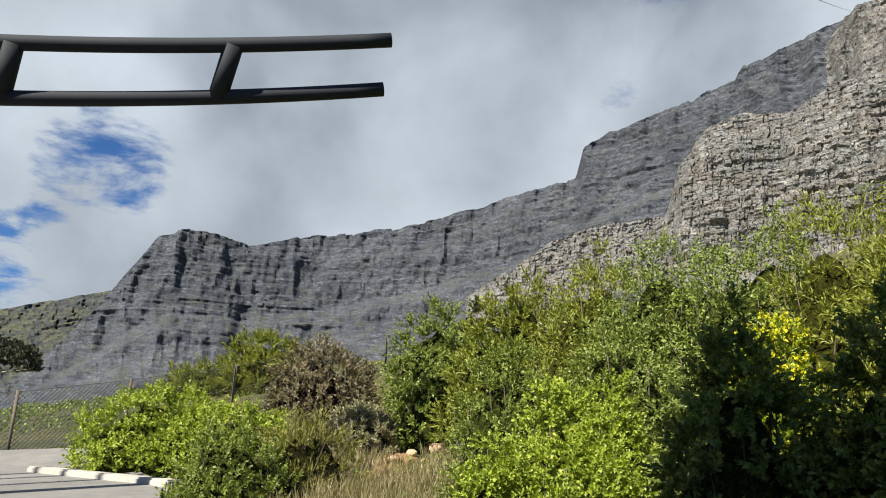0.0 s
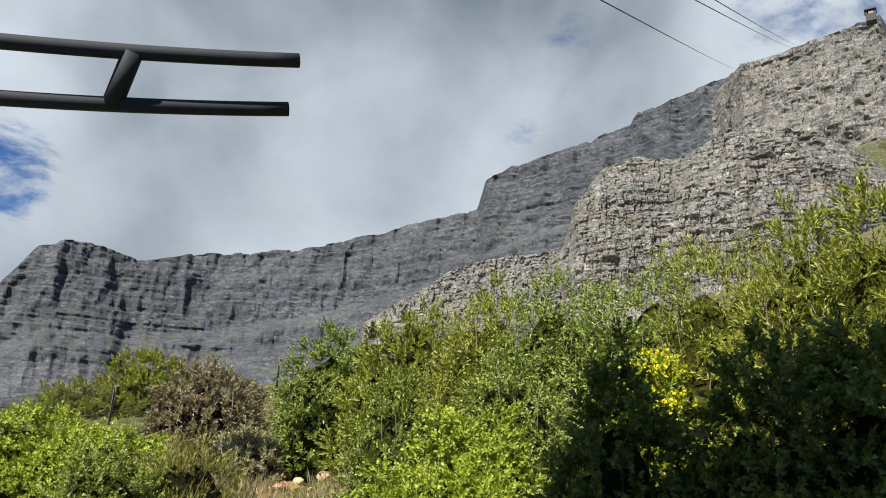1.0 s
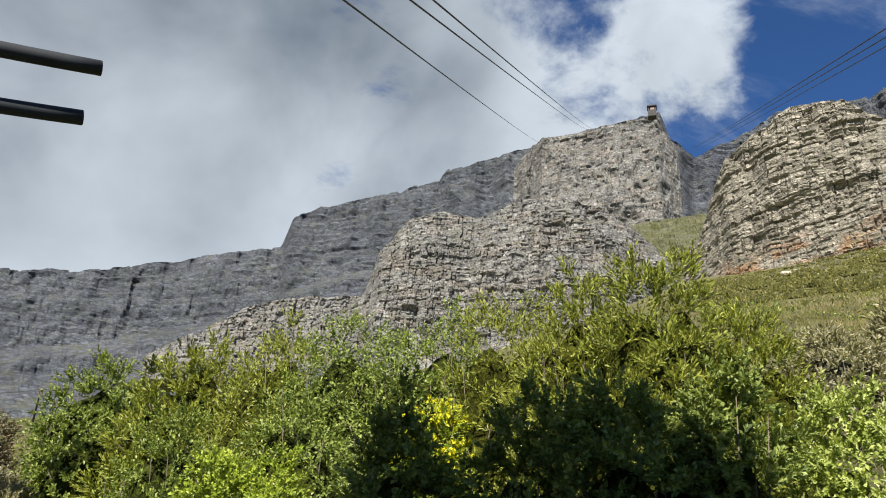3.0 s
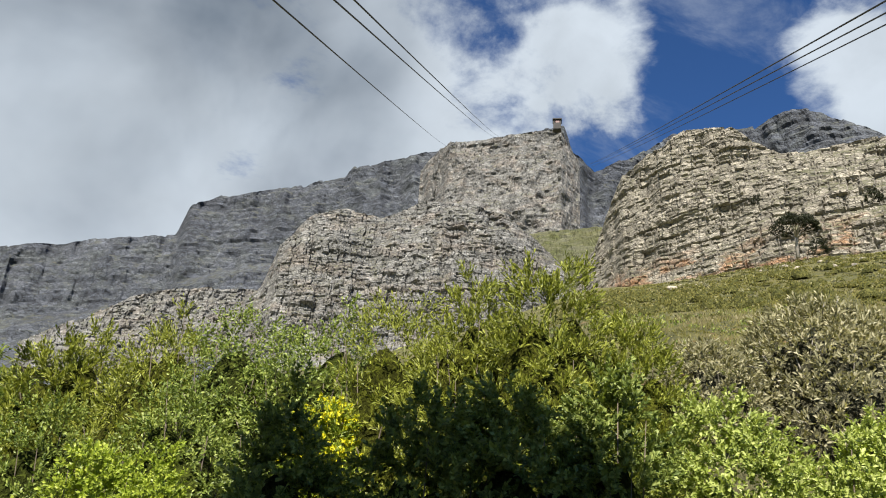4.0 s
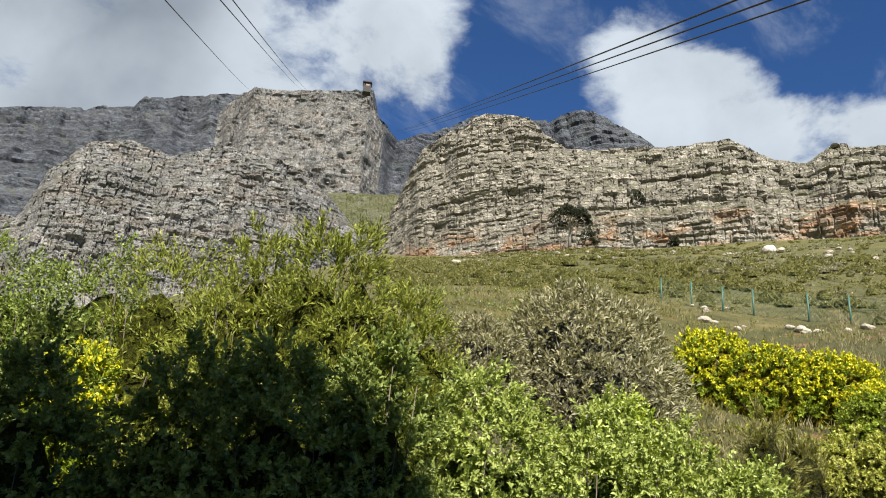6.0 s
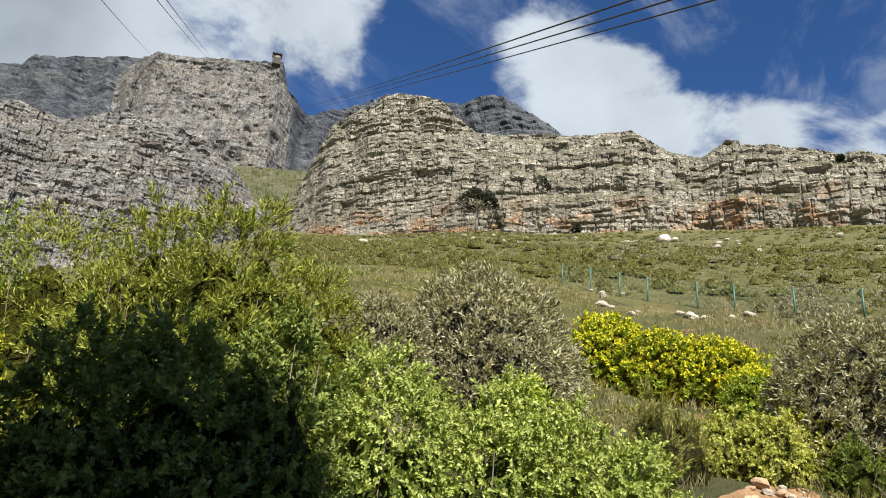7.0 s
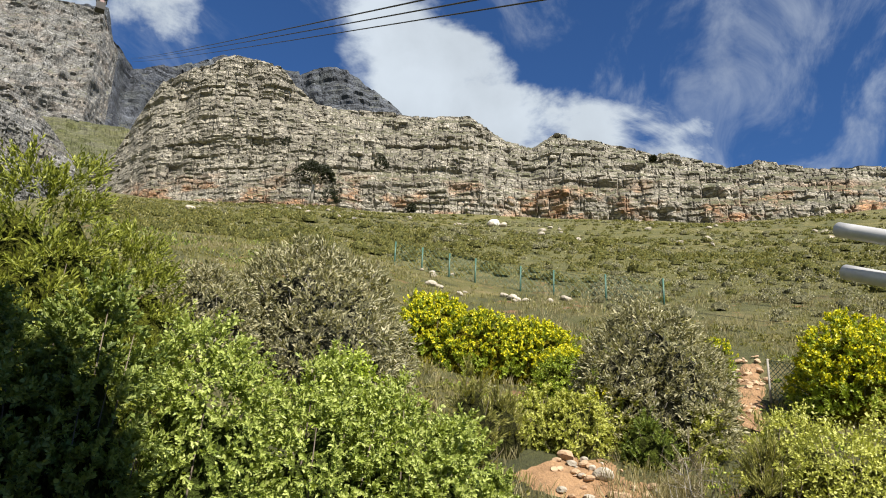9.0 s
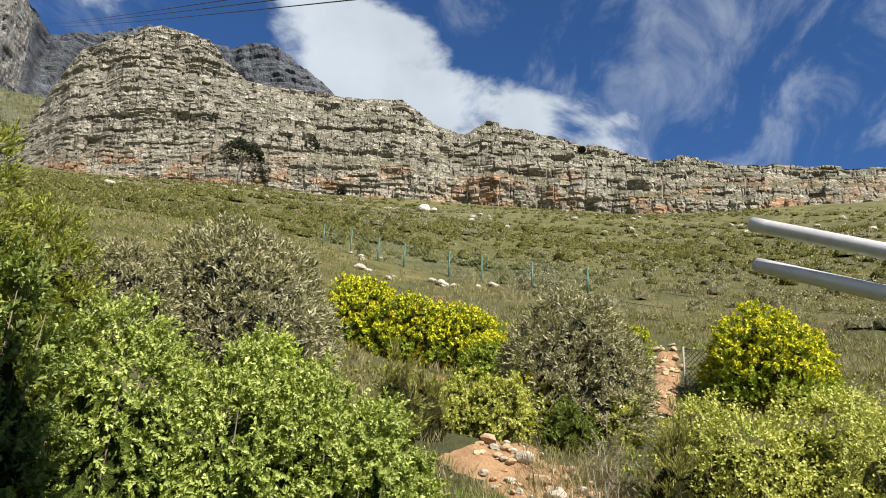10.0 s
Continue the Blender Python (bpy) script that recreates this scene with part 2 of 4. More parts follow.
STRAW = leaf_material("straw_grass", (0.13, 0.115, 0.05), (0.24, 0.21, 0.1), (0.38, 0.34, 0.19))
SCRUB = leaf_material("scrub_leaf", (0.07, 0.078, 0.018), (0.18, 0.175, 0.042), (0.32, 0.285, 0.1))
# leaf of the shaded bushes: part of their shade is put into the colour
SHADE_LEAF = leaf_material("shade_darkened_leaf", (0.075, 0.115, 0.028), (0.19, 0.245, 0.058), (0.37, 0.43, 0.125))
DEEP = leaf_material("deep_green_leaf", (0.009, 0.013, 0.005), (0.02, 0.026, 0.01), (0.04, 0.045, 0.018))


def core_material(name, dark, light, cell):
    """Filler mass inside a bush: mottled, with the shade between leaves painted in."""
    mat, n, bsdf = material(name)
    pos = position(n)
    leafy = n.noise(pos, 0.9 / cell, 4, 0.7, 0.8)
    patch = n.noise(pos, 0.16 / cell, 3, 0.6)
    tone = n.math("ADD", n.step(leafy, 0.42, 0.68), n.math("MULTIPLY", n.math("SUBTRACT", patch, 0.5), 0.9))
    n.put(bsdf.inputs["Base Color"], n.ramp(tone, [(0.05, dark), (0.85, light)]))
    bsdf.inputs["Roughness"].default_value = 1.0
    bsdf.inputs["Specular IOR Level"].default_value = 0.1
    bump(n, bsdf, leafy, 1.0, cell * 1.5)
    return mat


# leaf tones cut to half or less: shade inside the bush, painted
DARK_CORE = {}
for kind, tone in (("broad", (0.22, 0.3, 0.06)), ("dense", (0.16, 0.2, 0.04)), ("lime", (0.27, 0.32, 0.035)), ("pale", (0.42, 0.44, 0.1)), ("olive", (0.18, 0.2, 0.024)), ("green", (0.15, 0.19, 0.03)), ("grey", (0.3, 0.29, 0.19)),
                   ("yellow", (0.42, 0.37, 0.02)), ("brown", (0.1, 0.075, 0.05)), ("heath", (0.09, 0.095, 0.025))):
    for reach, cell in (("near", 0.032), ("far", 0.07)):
        DARK_CORE[kind, reach] = core_material(kind + "_dark_core_" + reach, tuple(c * 0.13 for c in tone), tuple(c * 0.5 for c in tone), cell)
# near-black: the backlit look of the barrier arm is put into the colour
STEEL_DARK = plain_material("backlit_dark_steel", (0.006, 0.009, 0.014), (0.013, 0.018, 0.026), 30.0, 0.8, 0.0, 0.1, 0.002)
STEEL = plain_material("galvanised_steel", (0.45, 0.45, 0.46), (0.6, 0.6, 0.61), 20.0, 0.42, 0.2, 0.08, 0.002)
WIRE = plain_material("fence_wire", (0.34, 0.35, 0.35), (0.55, 0.56, 0.55), 20.0, 0.5, 0.3, 0.1, 0.001)
GREEN_POST = plain_material("green_coated_steel", (0.03, 0.085, 0.065), (0.06, 0.15, 0.12), 20.0, 0.5, 0.0, 0.1, 0.002)
CABLE = plain_material("steel_cable", (0.02, 0.02, 0.022), (0.05, 0.05, 0.055), 5.0, 0.6, 0.3, 0.1, 0.01)
PAVING = plain_material("worn_pavement", (0.13, 0.127, 0.12), (0.23, 0.222, 0.21), 5.0, 0.9, 0, 0.4, 0.01)
CONCRETE = plain_material("concrete", (0.3, 0.285, 0.255), (0.5, 0.475, 0.43), 4.0, 0.9, 0, 0.4, 0.01)
ASPHALT = plain_material("asphalt", (0.035, 0.035, 0.036), (0.085, 0.083, 0.08), 40.0, 0.9, 0, 0.6, 0.01)
STATION = plain_material("station_render", (0.03, 0.03, 0.032), (0.06, 0.057, 0.057), 0.6, 0.85, 0, 0.3, 0.05)
RED_PAINT = plain_material("red_cabin_paint", (0.07, 0.02, 0.02), (0.13, 0.03, 0.03), 0.6, 0.5)


# ---- numeric noise ----
def grid_hash(i, j, k):
    h = (i.astype(np.int64) * 374761393 + j.astype(np.int64) * 668265263 + k.astype(np.int64) * 2147483647) & 0xFFFFFFFF
    h = ((h ^ (h >> 13)) * 1274126177) & 0xFFFFFFFF
    h = ((h ^ (h >> 16)) * 2246822519) & 0xFFFFFFFF
    return ((h ^ (h >> 15)) & 0xFFFFFF) / float(0xFFFFFF)


def smooth_noise(x, y, seed=0):
    xi, yi = np.floor(x), np.floor(y)
    fx, fy = x - xi, y - yi
    fx, fy = fx * fx * (3 - 2 * fx), fy * fy * (3 - 2 * fy)
    s = np.full_like(xi, seed)
    a, b = grid_hash(xi, yi, s), grid_hash(xi + 1, yi, s)
    c, d = grid_hash(xi, yi + 1, s), grid_hash(xi + 1, yi + 1, s)
    return (a * (1 - fx) + b * fx) * (1 - fy) + (c * (1 - fx) + d * fx) * fy


def fractal(x, y, seed=0, octaves=4, gain=0.5):
    total, amp, norm = 0, 1.0, 0.0
    for o in range(octaves):
        total = total + amp * smooth_noise(x * 2 ** o + 17.3 * o, y * 2 ** o + 9.1 * o, seed + o)
        norm += amp
        amp *= gain
    return total / norm


def blocks(s, z, width, height, seed, joint=0.45):
    """Depth 0..1 of an uneven masonry of natural blocks with open joints, and the depth of each bed."""
    zw = z / height + 0.9 * smooth_noise(z * 0, z / (height * 2.2), seed + 6) + 0.8 * smooth_noise(s / (width * 6), z / (height * 8), seed + 5)
    row = np.floor(zw)
    nil = row * 0
    sw = s / width * (0.6 + 0.9 * grid_hash(row, nil, nil + seed + 1)) + 7.7 * grid_hash(row, nil + 3, nil + seed)
    sw = sw + 0.35 * grid_hash(np.floor(sw), row, nil + seed + 21)
    col = np.floor(sw)
    fz, fs = zw - row, sw - col
    gap = np.maximum(np.clip(1 - fz / 0.16, 0, 1), np.clip(1 - fs / 0.1, 0, 1))
    return grid_hash(col, row, nil + seed + 2) - joint * gap, grid_hash(row, nil + 11, nil + seed)


# ---- mesh helpers ----
def mesh_from(name, verts, faces, mat, smooth=False):
    me = bpy.data.meshes.new(name)
    verts = np.asarray(verts, dtype=np.float32)
    faces = np.asarray(faces, dtype=np.int32)
    k = faces.shape[1]
    me.vertices.add(len(verts))
    me.vertices.foreach_set("co", verts.ravel())
    me.loops.add(faces.size)
    me.loops.foreach_set("vertex_index", faces.ravel())
    me.polygons.add(len(faces))
    me.polygons.foreach_set("loop_start", np.arange(0, faces.size, k, dtype=np.int32))
    me.polygons.foreach_set("loop_total", np.full(len(faces), k, dtype=np.int32))
    me.materials.append(mat)
    me.update(calc_edges=True)
    me.polygons.foreach_set("use_smooth", np.full(len(faces), smooth, dtype=bool))
    me.validate()
    return me


def grid_faces(rows, cols, wrap=False):
    i = np.arange(rows - 1)[:, None] * cols
    j = np.arange(cols if wrap else cols - 1)[None, :]
    k = (j + 1) % cols
    return np.stack([i + j, i + k, i + cols + k, i + cols + j], -1).reshape(-1, 4)


def child(name, me, parent, label=""):
    ob = new(name, me)
    ob.parent = parent
    if label:
        tagged(ob, label)
    return ob


def tubes(paths, sides=6):
    """Verts and faces of many tapered tubes; each path is (points, radii)."""
    V, F, base = [], [], 0
    for pts, radii in paths:
        pts = [Vector(p) for p in pts]
        for i, p in enumerate(pts):
            d = (pts[min(i + 1, len(pts) - 1)] - pts[max(i - 1, 0)]).normalized()
            a = d.orthogonal().normalized() if abs(d.z) > 0.95 else d.cross(Vector((0, 0, 1))).normalized()
            b = d.cross(a)
            for k in range(sides):
                t = 2 * math.pi * k / sides
                V.append(p + radii[i] * (math.cos(t) * a + math.sin(t) * b))
        for i in range(len(pts) - 1):
            for k in range(sides):
                q = (k + 1) % sides
                F.append((base + i * sides + k, base + i * sides + q, base + (i + 1) * sides + q, base + (i + 1) * sides + k))
        for end, top in ((0, False), (len(pts) - 1, True)):
            ring = [base + end * sides + k for k in range(sides)]
            V.append(pts[end])
            c = base + len(pts) * sides + (1 if top else 0)
            for k in range(sides):
                q = (k + 1) % sides
                F.append((ring[k], ring[q], c, c) if top else (ring[q], ring[k], c, c))
        base += len(pts) * sides + 2
    return [tuple(v) for v in V], F


def tube_mesh(name, paths, mat, sides=6, smooth=True):
    V, F = tubes(paths, sides)
    bm = bmesh.new()
    vs = [bm.verts.new(v) for v in V]
    for f in F:
        idx = list(dict.fromkeys(f))
        try:
            bm.faces.new([vs[i] for i in idx])
        except ValueError:
            pass
    me = bpy.data.meshes.new(name)
    for f in bm.faces:
        f.smooth = smooth and len(f.verts) == 4
    bm.to_mesh(me)
    bm.free()
    me.materials.append(mat)
    return me


def box_mesh(name, size, mat, bevel=0.02, lift=0.0):
    bm = bmesh.new()
    bmesh.ops.create_cube(bm, size=1.0)
    for v in bm.verts:
        v.co = Vector((v.co.x * size[0], v.co.y * size[1], v.co.z * size[2] + lift))
    if bevel:
        bmesh.ops.bevel(bm, geom=bm.edges[:], offset=bevel, segments=2, affect="EDGES")
    me = bpy.data.meshes.new(name)
    bm.to_mesh(me)
    bm.free()
    me.materials.append(mat)
    return me


# ---- ground ----
SLOPE_AZ = [-180, -60, -35, -29, -8.5, 0, 10, 20, 34, 44, 60, 74, 91, 108, 135, 180]
SLOPE_DEG = [0, 0, 2.5, 4, 9, 10.5, 12.5, 14.5, 17, 21, 22.3, 21.7, 21, 19.6, 8, 0]
SLOPE_FAR = [0, 0, 0.3, 0.6, 2.0, 4, 7.5, 10.5, 15.5, 19.2, 21.1, 21.9, 21.3, 19.9, 8, 0]
SLOPE_FOOT = [12, 12, 11, 11, 6, 6, 4.5, 3.2, 3.3, 3.4, 6, 8.6, 9.8, 10, 12, 12]
SHOULDER = 42.0


def ground_z(x, y):
    """Height of the hillside: flat by the road, then a bank, then the open slope."""
    x, y = np.asarray(x, float), np.asarray(y, float)
    az, d = np.degrees(np.arctan2(x, y)), np.hypot(x, y)
    e = np.interp(az, SLOPE_AZ, SLOPE_DEG)
    far = np.interp(az, SLOPE_AZ, SLOPE_FAR)
    foot = np.interp(az, SLOPE_AZ, SLOPE_FOOT)
    run = np.minimum(d, SHOULDER) - foot
    soft = 0.5 * (run + np.sqrt(run * run + 4.0)) - 0.5 * (np.sqrt(foot * foot + 4.0) - foot)
    z = np.tan(np.radians(e)) * soft + np.tan(np.radians(far)) * np.maximum(d - SHOULDER, 0)
    rough = np.clip((d - 6) / 20, 0, 1) * np.clip(e / 8, 0, 1)
    z = z + rough * (0.9 * (fractal(x / 9, y / 9, 3, 4) - 0.5) + np.clip(d / 60, 0, 3) * 1.2 * (fractal(x / 40, y / 40, 8, 3) - 0.5))
    return z


def gz(x, y):
    return float(ground_z(np.array([x]), np.array([y]))[0])


def on_ground(az, dist, sink=0.0):
    p = spot(az, dist)
    p.z = gz(p.x, p.y) - sink
    return p


def build_ground():
    az = np.radians(np.concatenate([np.linspace(-180, -40, 60, endpoint=False), np.linspace(-40, 112, 330, endpoint=False), np.linspace(112, 180, 30, endpoint=False)]))
    d = np.concatenate([[0.0, 0.4], np.geomspace(1.0, 4300, 170)])
    D, A = np.meshgrid(d, az, indexing="ij")
    X, Y = np.sin(A) * D, np.cos(A) * D
    V = np.stack([X, Y, ground_z(X, Y)], -1).reshape(-1, 3)
    F = grid_faces(len(d), len(az), True)[:, ::-1]
    tagged(new("ground", mesh_from("ground", V, F, GROUND, True)), "grassy scrub-covered hillside with ochre soil rising to cliffs", "hillside", kind="structure")


build_ground()


# ---- mountains ----
def cliff(name, label, mat, plan, cols, rows, depth, profile, bed, ribs, seed, jag=1.0, relief=0.3, cracks=1.2, talus=0.0, spur=0.0, bedding=0.8, rough=1.0, grit=0.0, flute=3.5, warp=1.0, aspect=1.0, blocky=1.0, level=True, sheer=None):
    """A rock face along a plan of (azimuth, distance, foot angle, crest angle); profile is the setback (0..1) over the height."""
    P = np.array(plan, float)
    az = np.linspace(P[0, 0], P[-1, 0], cols)
    dist = np.interp(az, P[:, 0], P[:, 1])
    foot = np.interp(az, P[:, 0], P[:, 2])
    crest = np.interp(az, P[:, 0], P[:, 3])
    step = np.hypot(np.radians(np.diff(az)) * dist[1:], np.diff(dist))
    s = np.concatenate([[0], np.cumsum(step)])
    zb = EYE + dist * np.tan(np.radians(foot))
    zt = EYE + (dist + depth) * np.tan(np.radians(crest))
    zb = zb - 0.22 * (zt - zb) - 5
    top_block, _ = blocks(s, s * 0 + 5.0, bed * 5, bed, seed + 40)
    v = np.linspace(0, 1, rows)
    V, S = np.meshgrid(v, s, indexing="ij")
    Z = zb + (zt - zb) * V
    if level:
        # the same heights in every column, so that the beds run true
        reach = np.linspace(zb.min(), zt.max(), rows)[:, None]
        Z = np.clip(reach, zb, zt)
        V = (Z - zb) / (zt - zb)
    pv = np.array(profile)
    wob = 0.035 * (fractal(S / (bed * 30), V * 2, seed + 3) - 0.5)
    back = depth * np.interp(np.clip(V + wob, 0, 1), pv[:, 0], pv[:, 1])
    if sheer:
        # one part of the band rises in a single wall, without terraces
        wall = np.clip((sheer[1] - az) / (sheer[1] - sheer[0]), 0, 1)
        back = back * (1 - wall) + depth * V * wall
    rib = fractal(S / ribs, Z / (ribs * flute), seed, 4, 0.55)
    rib = 1 - np.abs(2 * rib - 1) * 1.7
    crack = np.abs(fractal(S / (ribs * 0.3), Z / (ribs * 1.6), seed + 20, 3) - 0.5)
    Sw = S + warp * bed * 2.6 * (fractal(S / (bed * 3.5), Z / (bed * 2.5), seed + 101, 4, 0.55) - 0.5)
    Zw = Z + warp * bed * 1.3 * (fractal(S / (bed * 6), Z / (bed * 3), seed + 102, 4, 0.55) - 0.5)
    b1, r1 = blocks(Sw, Zw, bed * 3.2 * aspect, bed * 3.4, seed + 50, 0.45)
    b2, r2 = blocks(Sw, Zw, bed * 1.7 * aspect, bed * 1.15, seed + 60, 0.6)
    b3, r3 = blocks(Sw, Zw, bed * 1.1 * aspect, bed * 0.42, seed + 70, 0.0)
    hollow = np.clip((fractal(S / (bed * 14), Z / (bed * 7), seed + 80, 3) - 0.62) * 9, 0, 1)
    out = ribs * relief * rib + bed * (1.6 * blocky * b1 + bedding * 1.2 * r1 + 1.1 * blocky * b2 + bedding * 0.75 * r2 + grit * (b3 + 0.5 * r3))
    out = out * rough - bed * cracks * np.clip(1 - crack / 0.04, 0, 1) - bed * 0.9 * hollow
    firm = np.clip((V - talus * 0.5) / max(talus * 0.6, 0.01), 0, 1) if talus else 1.0
    out = (out - (ribs * relief * 0.5 + bed * 2.2)) * (0.3 + 0.7 * firm)
    ridge = 1 - np.abs(2 * fractal(S / (ribs * 4.5), Z / (ribs * 9), seed + 90, 3, 0.5) - 1) * 2
    out = out + spur * ridge * (1.15 - V)
    R = dist + back - out
    A = np.radians(np.broadcast_to(az, R.shape))
    # only the top rows are jagged, so that the beds lie level
    wide = max(9, cols // 30)
    edge = np.convolve(np.pad(R[-1], wide, mode="edge"), np.ones(2 * wide + 1) / (2 * wide + 1), mode="valid")
    rise = jag * bed * (0.9 * (top_block - 0.7) + 1.6 * (fractal(s / (bed * 12), s * 0, seed + 41) - 0.55))
    rise = rise + (edge - dist - depth - 0.5 * bed) * np.tan(np.radians(crest)) + (R[-1] - edge) * np.tan(np.radians(crest)) * 0.5
    Z = Z + rise * np.clip((V - 0.8) / 0.2, 0, 1)
    zt = zt + rise
    # the top runs back from the crest
    for extra, drop in ((bed * 2, 0.0), (bed * 9, -0.25), (bed * 30, -2.0), (bed * 60, -9.0)):
        R = np.vstack([R, R[rows - 1] + extra])
        Z = np.vstack([Z, zt + drop * bed])
        A = np.vstack([A, A[0]])
    verts = np.stack([np.sin(A) * R, np.cos(A) * R, Z], -1).reshape(-1, 3)
    F = grid_faces(R.shape[0], cols)[:, ::-1]
    return tagged(new(name, mesh_from(name, verts, F, mat)), label, "mountain", kind="structure")


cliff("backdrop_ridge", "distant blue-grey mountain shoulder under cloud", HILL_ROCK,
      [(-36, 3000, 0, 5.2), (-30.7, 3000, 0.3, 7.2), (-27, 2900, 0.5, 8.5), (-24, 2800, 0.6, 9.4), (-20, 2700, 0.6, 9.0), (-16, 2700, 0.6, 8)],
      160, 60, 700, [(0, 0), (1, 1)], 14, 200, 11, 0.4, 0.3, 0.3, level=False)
cliff("mountain_face", "long sandstone cliff face of a flat-topped mountain, coloured as in cloud shadow", SHADOWED_ROCK,
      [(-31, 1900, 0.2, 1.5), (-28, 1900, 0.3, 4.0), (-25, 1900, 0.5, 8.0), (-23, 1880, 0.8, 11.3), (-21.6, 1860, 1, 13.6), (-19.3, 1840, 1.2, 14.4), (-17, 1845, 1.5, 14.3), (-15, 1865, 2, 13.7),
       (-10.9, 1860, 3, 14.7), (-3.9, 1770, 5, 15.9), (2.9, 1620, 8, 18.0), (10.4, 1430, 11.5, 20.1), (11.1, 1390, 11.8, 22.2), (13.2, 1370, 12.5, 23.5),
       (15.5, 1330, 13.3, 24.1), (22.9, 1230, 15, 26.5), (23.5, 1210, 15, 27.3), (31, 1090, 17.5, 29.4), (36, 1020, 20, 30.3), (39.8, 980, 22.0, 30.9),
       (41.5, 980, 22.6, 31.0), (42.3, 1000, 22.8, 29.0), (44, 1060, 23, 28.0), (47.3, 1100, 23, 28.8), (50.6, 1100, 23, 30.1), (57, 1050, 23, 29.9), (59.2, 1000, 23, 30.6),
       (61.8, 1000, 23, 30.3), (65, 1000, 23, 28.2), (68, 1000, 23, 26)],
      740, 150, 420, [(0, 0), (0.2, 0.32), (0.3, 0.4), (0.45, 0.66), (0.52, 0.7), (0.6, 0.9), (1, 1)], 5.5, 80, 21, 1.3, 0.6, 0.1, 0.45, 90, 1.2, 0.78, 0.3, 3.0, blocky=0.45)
cliff("outcrop_cliff", "low pale grey sandstone outcrop below the main face", MID_ROCK,
      [(2, 900, 10, 11), (6, 880, 10.5, 13.4), (8.3, 860, 11, 15.4), (11, 840, 12, 16.2), (14.4, 820, 13, 16.8), (19, 800, 14, 17.5)],
      260, 90, 70, [(0, 0), (0.4, 0.3), (0.5, 0.6), (1, 1)], 3.6, 35, 31, 1.0, 0.45, 0.8, 0.0, 0.0, 0.25)
cliff("buttress_cliff", "pale grey sandstone buttress with pinkish ledges and cracks", MID_ROCK,
      [(15.5, 660, 12, 15.6), (17.4, 640, 12.5, 17.4), (18.4, 620, 13, 20.7), (20.4, 610, 13.5, 23.2), (23.2, 600, 14, 24.0), (26.5, 590, 14.5, 23.6), (29.6, 580, 15, 25.3),
       (33, 580, 15.5, 25.2), (36.4, 580, 16, 24.6), (39.3, 590, 17, 22.6), (41.5, 610, 17, 20.5)],
      460, 160, 80, [(0, 0), (0.2, 0.42), (0.5, 0.52), (0.66, 0.7), (0.8, 0.76), (1, 1)], 3.0, 40, 37, 0.9, 0.4, 0.8, 0.15, 8, 0.3, 0.85, 0.3, 2.5, 0.6)
cliff("band_cliff", "warm grey and ochre bedded sandstone cliff band", NEAR_ROCK,
      [(42.5, 216, 17, 20.2), (44, 205, 17.5, 22.0), (46.3, 190, 18.2, 27.3), (49.2, 180, 19.0, 29.1), (51.6, 176, 19.2, 30.3), (55.2, 172, 19.6, 30.1), (58.6, 170, 20.2, 27.7),
       (64.9, 170, 20.4, 27.8), (71.5, 171, 20.4, 27.8), (74.7, 171, 20.3, 25.9), (76.9, 171, 20.2, 25.4), (78.8, 171, 20.1, 26.5), (81.8, 171, 20, 26.1), (86.5, 171, 19.7, 24.8),
       (92.2, 172, 19.3, 23.4), (94.6, 173, 19.1, 23.4), (100.3, 178, 18.6, 22.2), (107.9, 187, 17.9, 21.0), (114, 196, 17.2, 20)],
      800, 200, 21, [(0, 0), (0.42, 0.05), (0.51, 0.22), (0.59, 0.25), (0.69, 0.47), (0.75, 0.5), (0.86, 0.77), (0.9, 0.79), (0.97, 0.97), (1, 1)],
      1.3, 16, 43, 0.8, 0.22, 0.1, 0.0, 2.5, 0.9, 0.8, 0.35, 1.6, 0.3, 1.1, 0.8, sheer=(55, 64))
# sunlit spur of the mountain face: the paler rock stands in for sun
cliff("summit_cliff", "pale grey sandstone buttress below the summit station", MID_ROCK,
      [(29.2, 1040, 18, 27.6), (30.6, 985, 18.5, 29.1), (31.6, 945, 19, 29.75), (34, 925, 19.5, 30.05), (36, 915, 20, 30.4), (39.8, 905, 21.5, 31.0), (41.2, 905, 22, 31.1), (41.9, 925, 22.5, 29.6), (42.8, 955, 22.8, 28.5)],
      300, 140, 90, [(0, 0), (0.3, 0.35), (0.36, 0.5), (0.6, 0.62), (0.66, 0.78), (1, 1)], 4.2, 42, 61, 0.5, 0.5, 0.4, 0.1, 6, 0.6, 0.8, 0.3, 2.0, 0.6, blocky=0.6)

cliff("gully_slope", "grassy talus slope in the gully between two buttresses", TALUS,
      [(33, 620, 12, 21.0), (37, 620, 12, 22.5), (39.5, 610, 12, 23.2), (42, 600, 12, 23.4), (44.5, 580, 12, 23.6), (50, 560, 12, 23)],
      220, 60, 330, [(0, 0), (1, 1)], 2.5, 60, 51, 0.3, 0.15, 0.2, level=False)


# ---- plants ----
def dome_radius(u, lumps):
    near = np.max(np.exp((u @ lumps.T - 1) * 11.0), axis=1)
    squash = 1 / (np.abs(u[:, 0]) ** 2.3 + np.abs(u[:, 1]) ** 2.3 + np.abs(u[:, 2]) ** 2.3) ** (1 / 2.3)
    return (0.8 + 0.22 * near) * squash


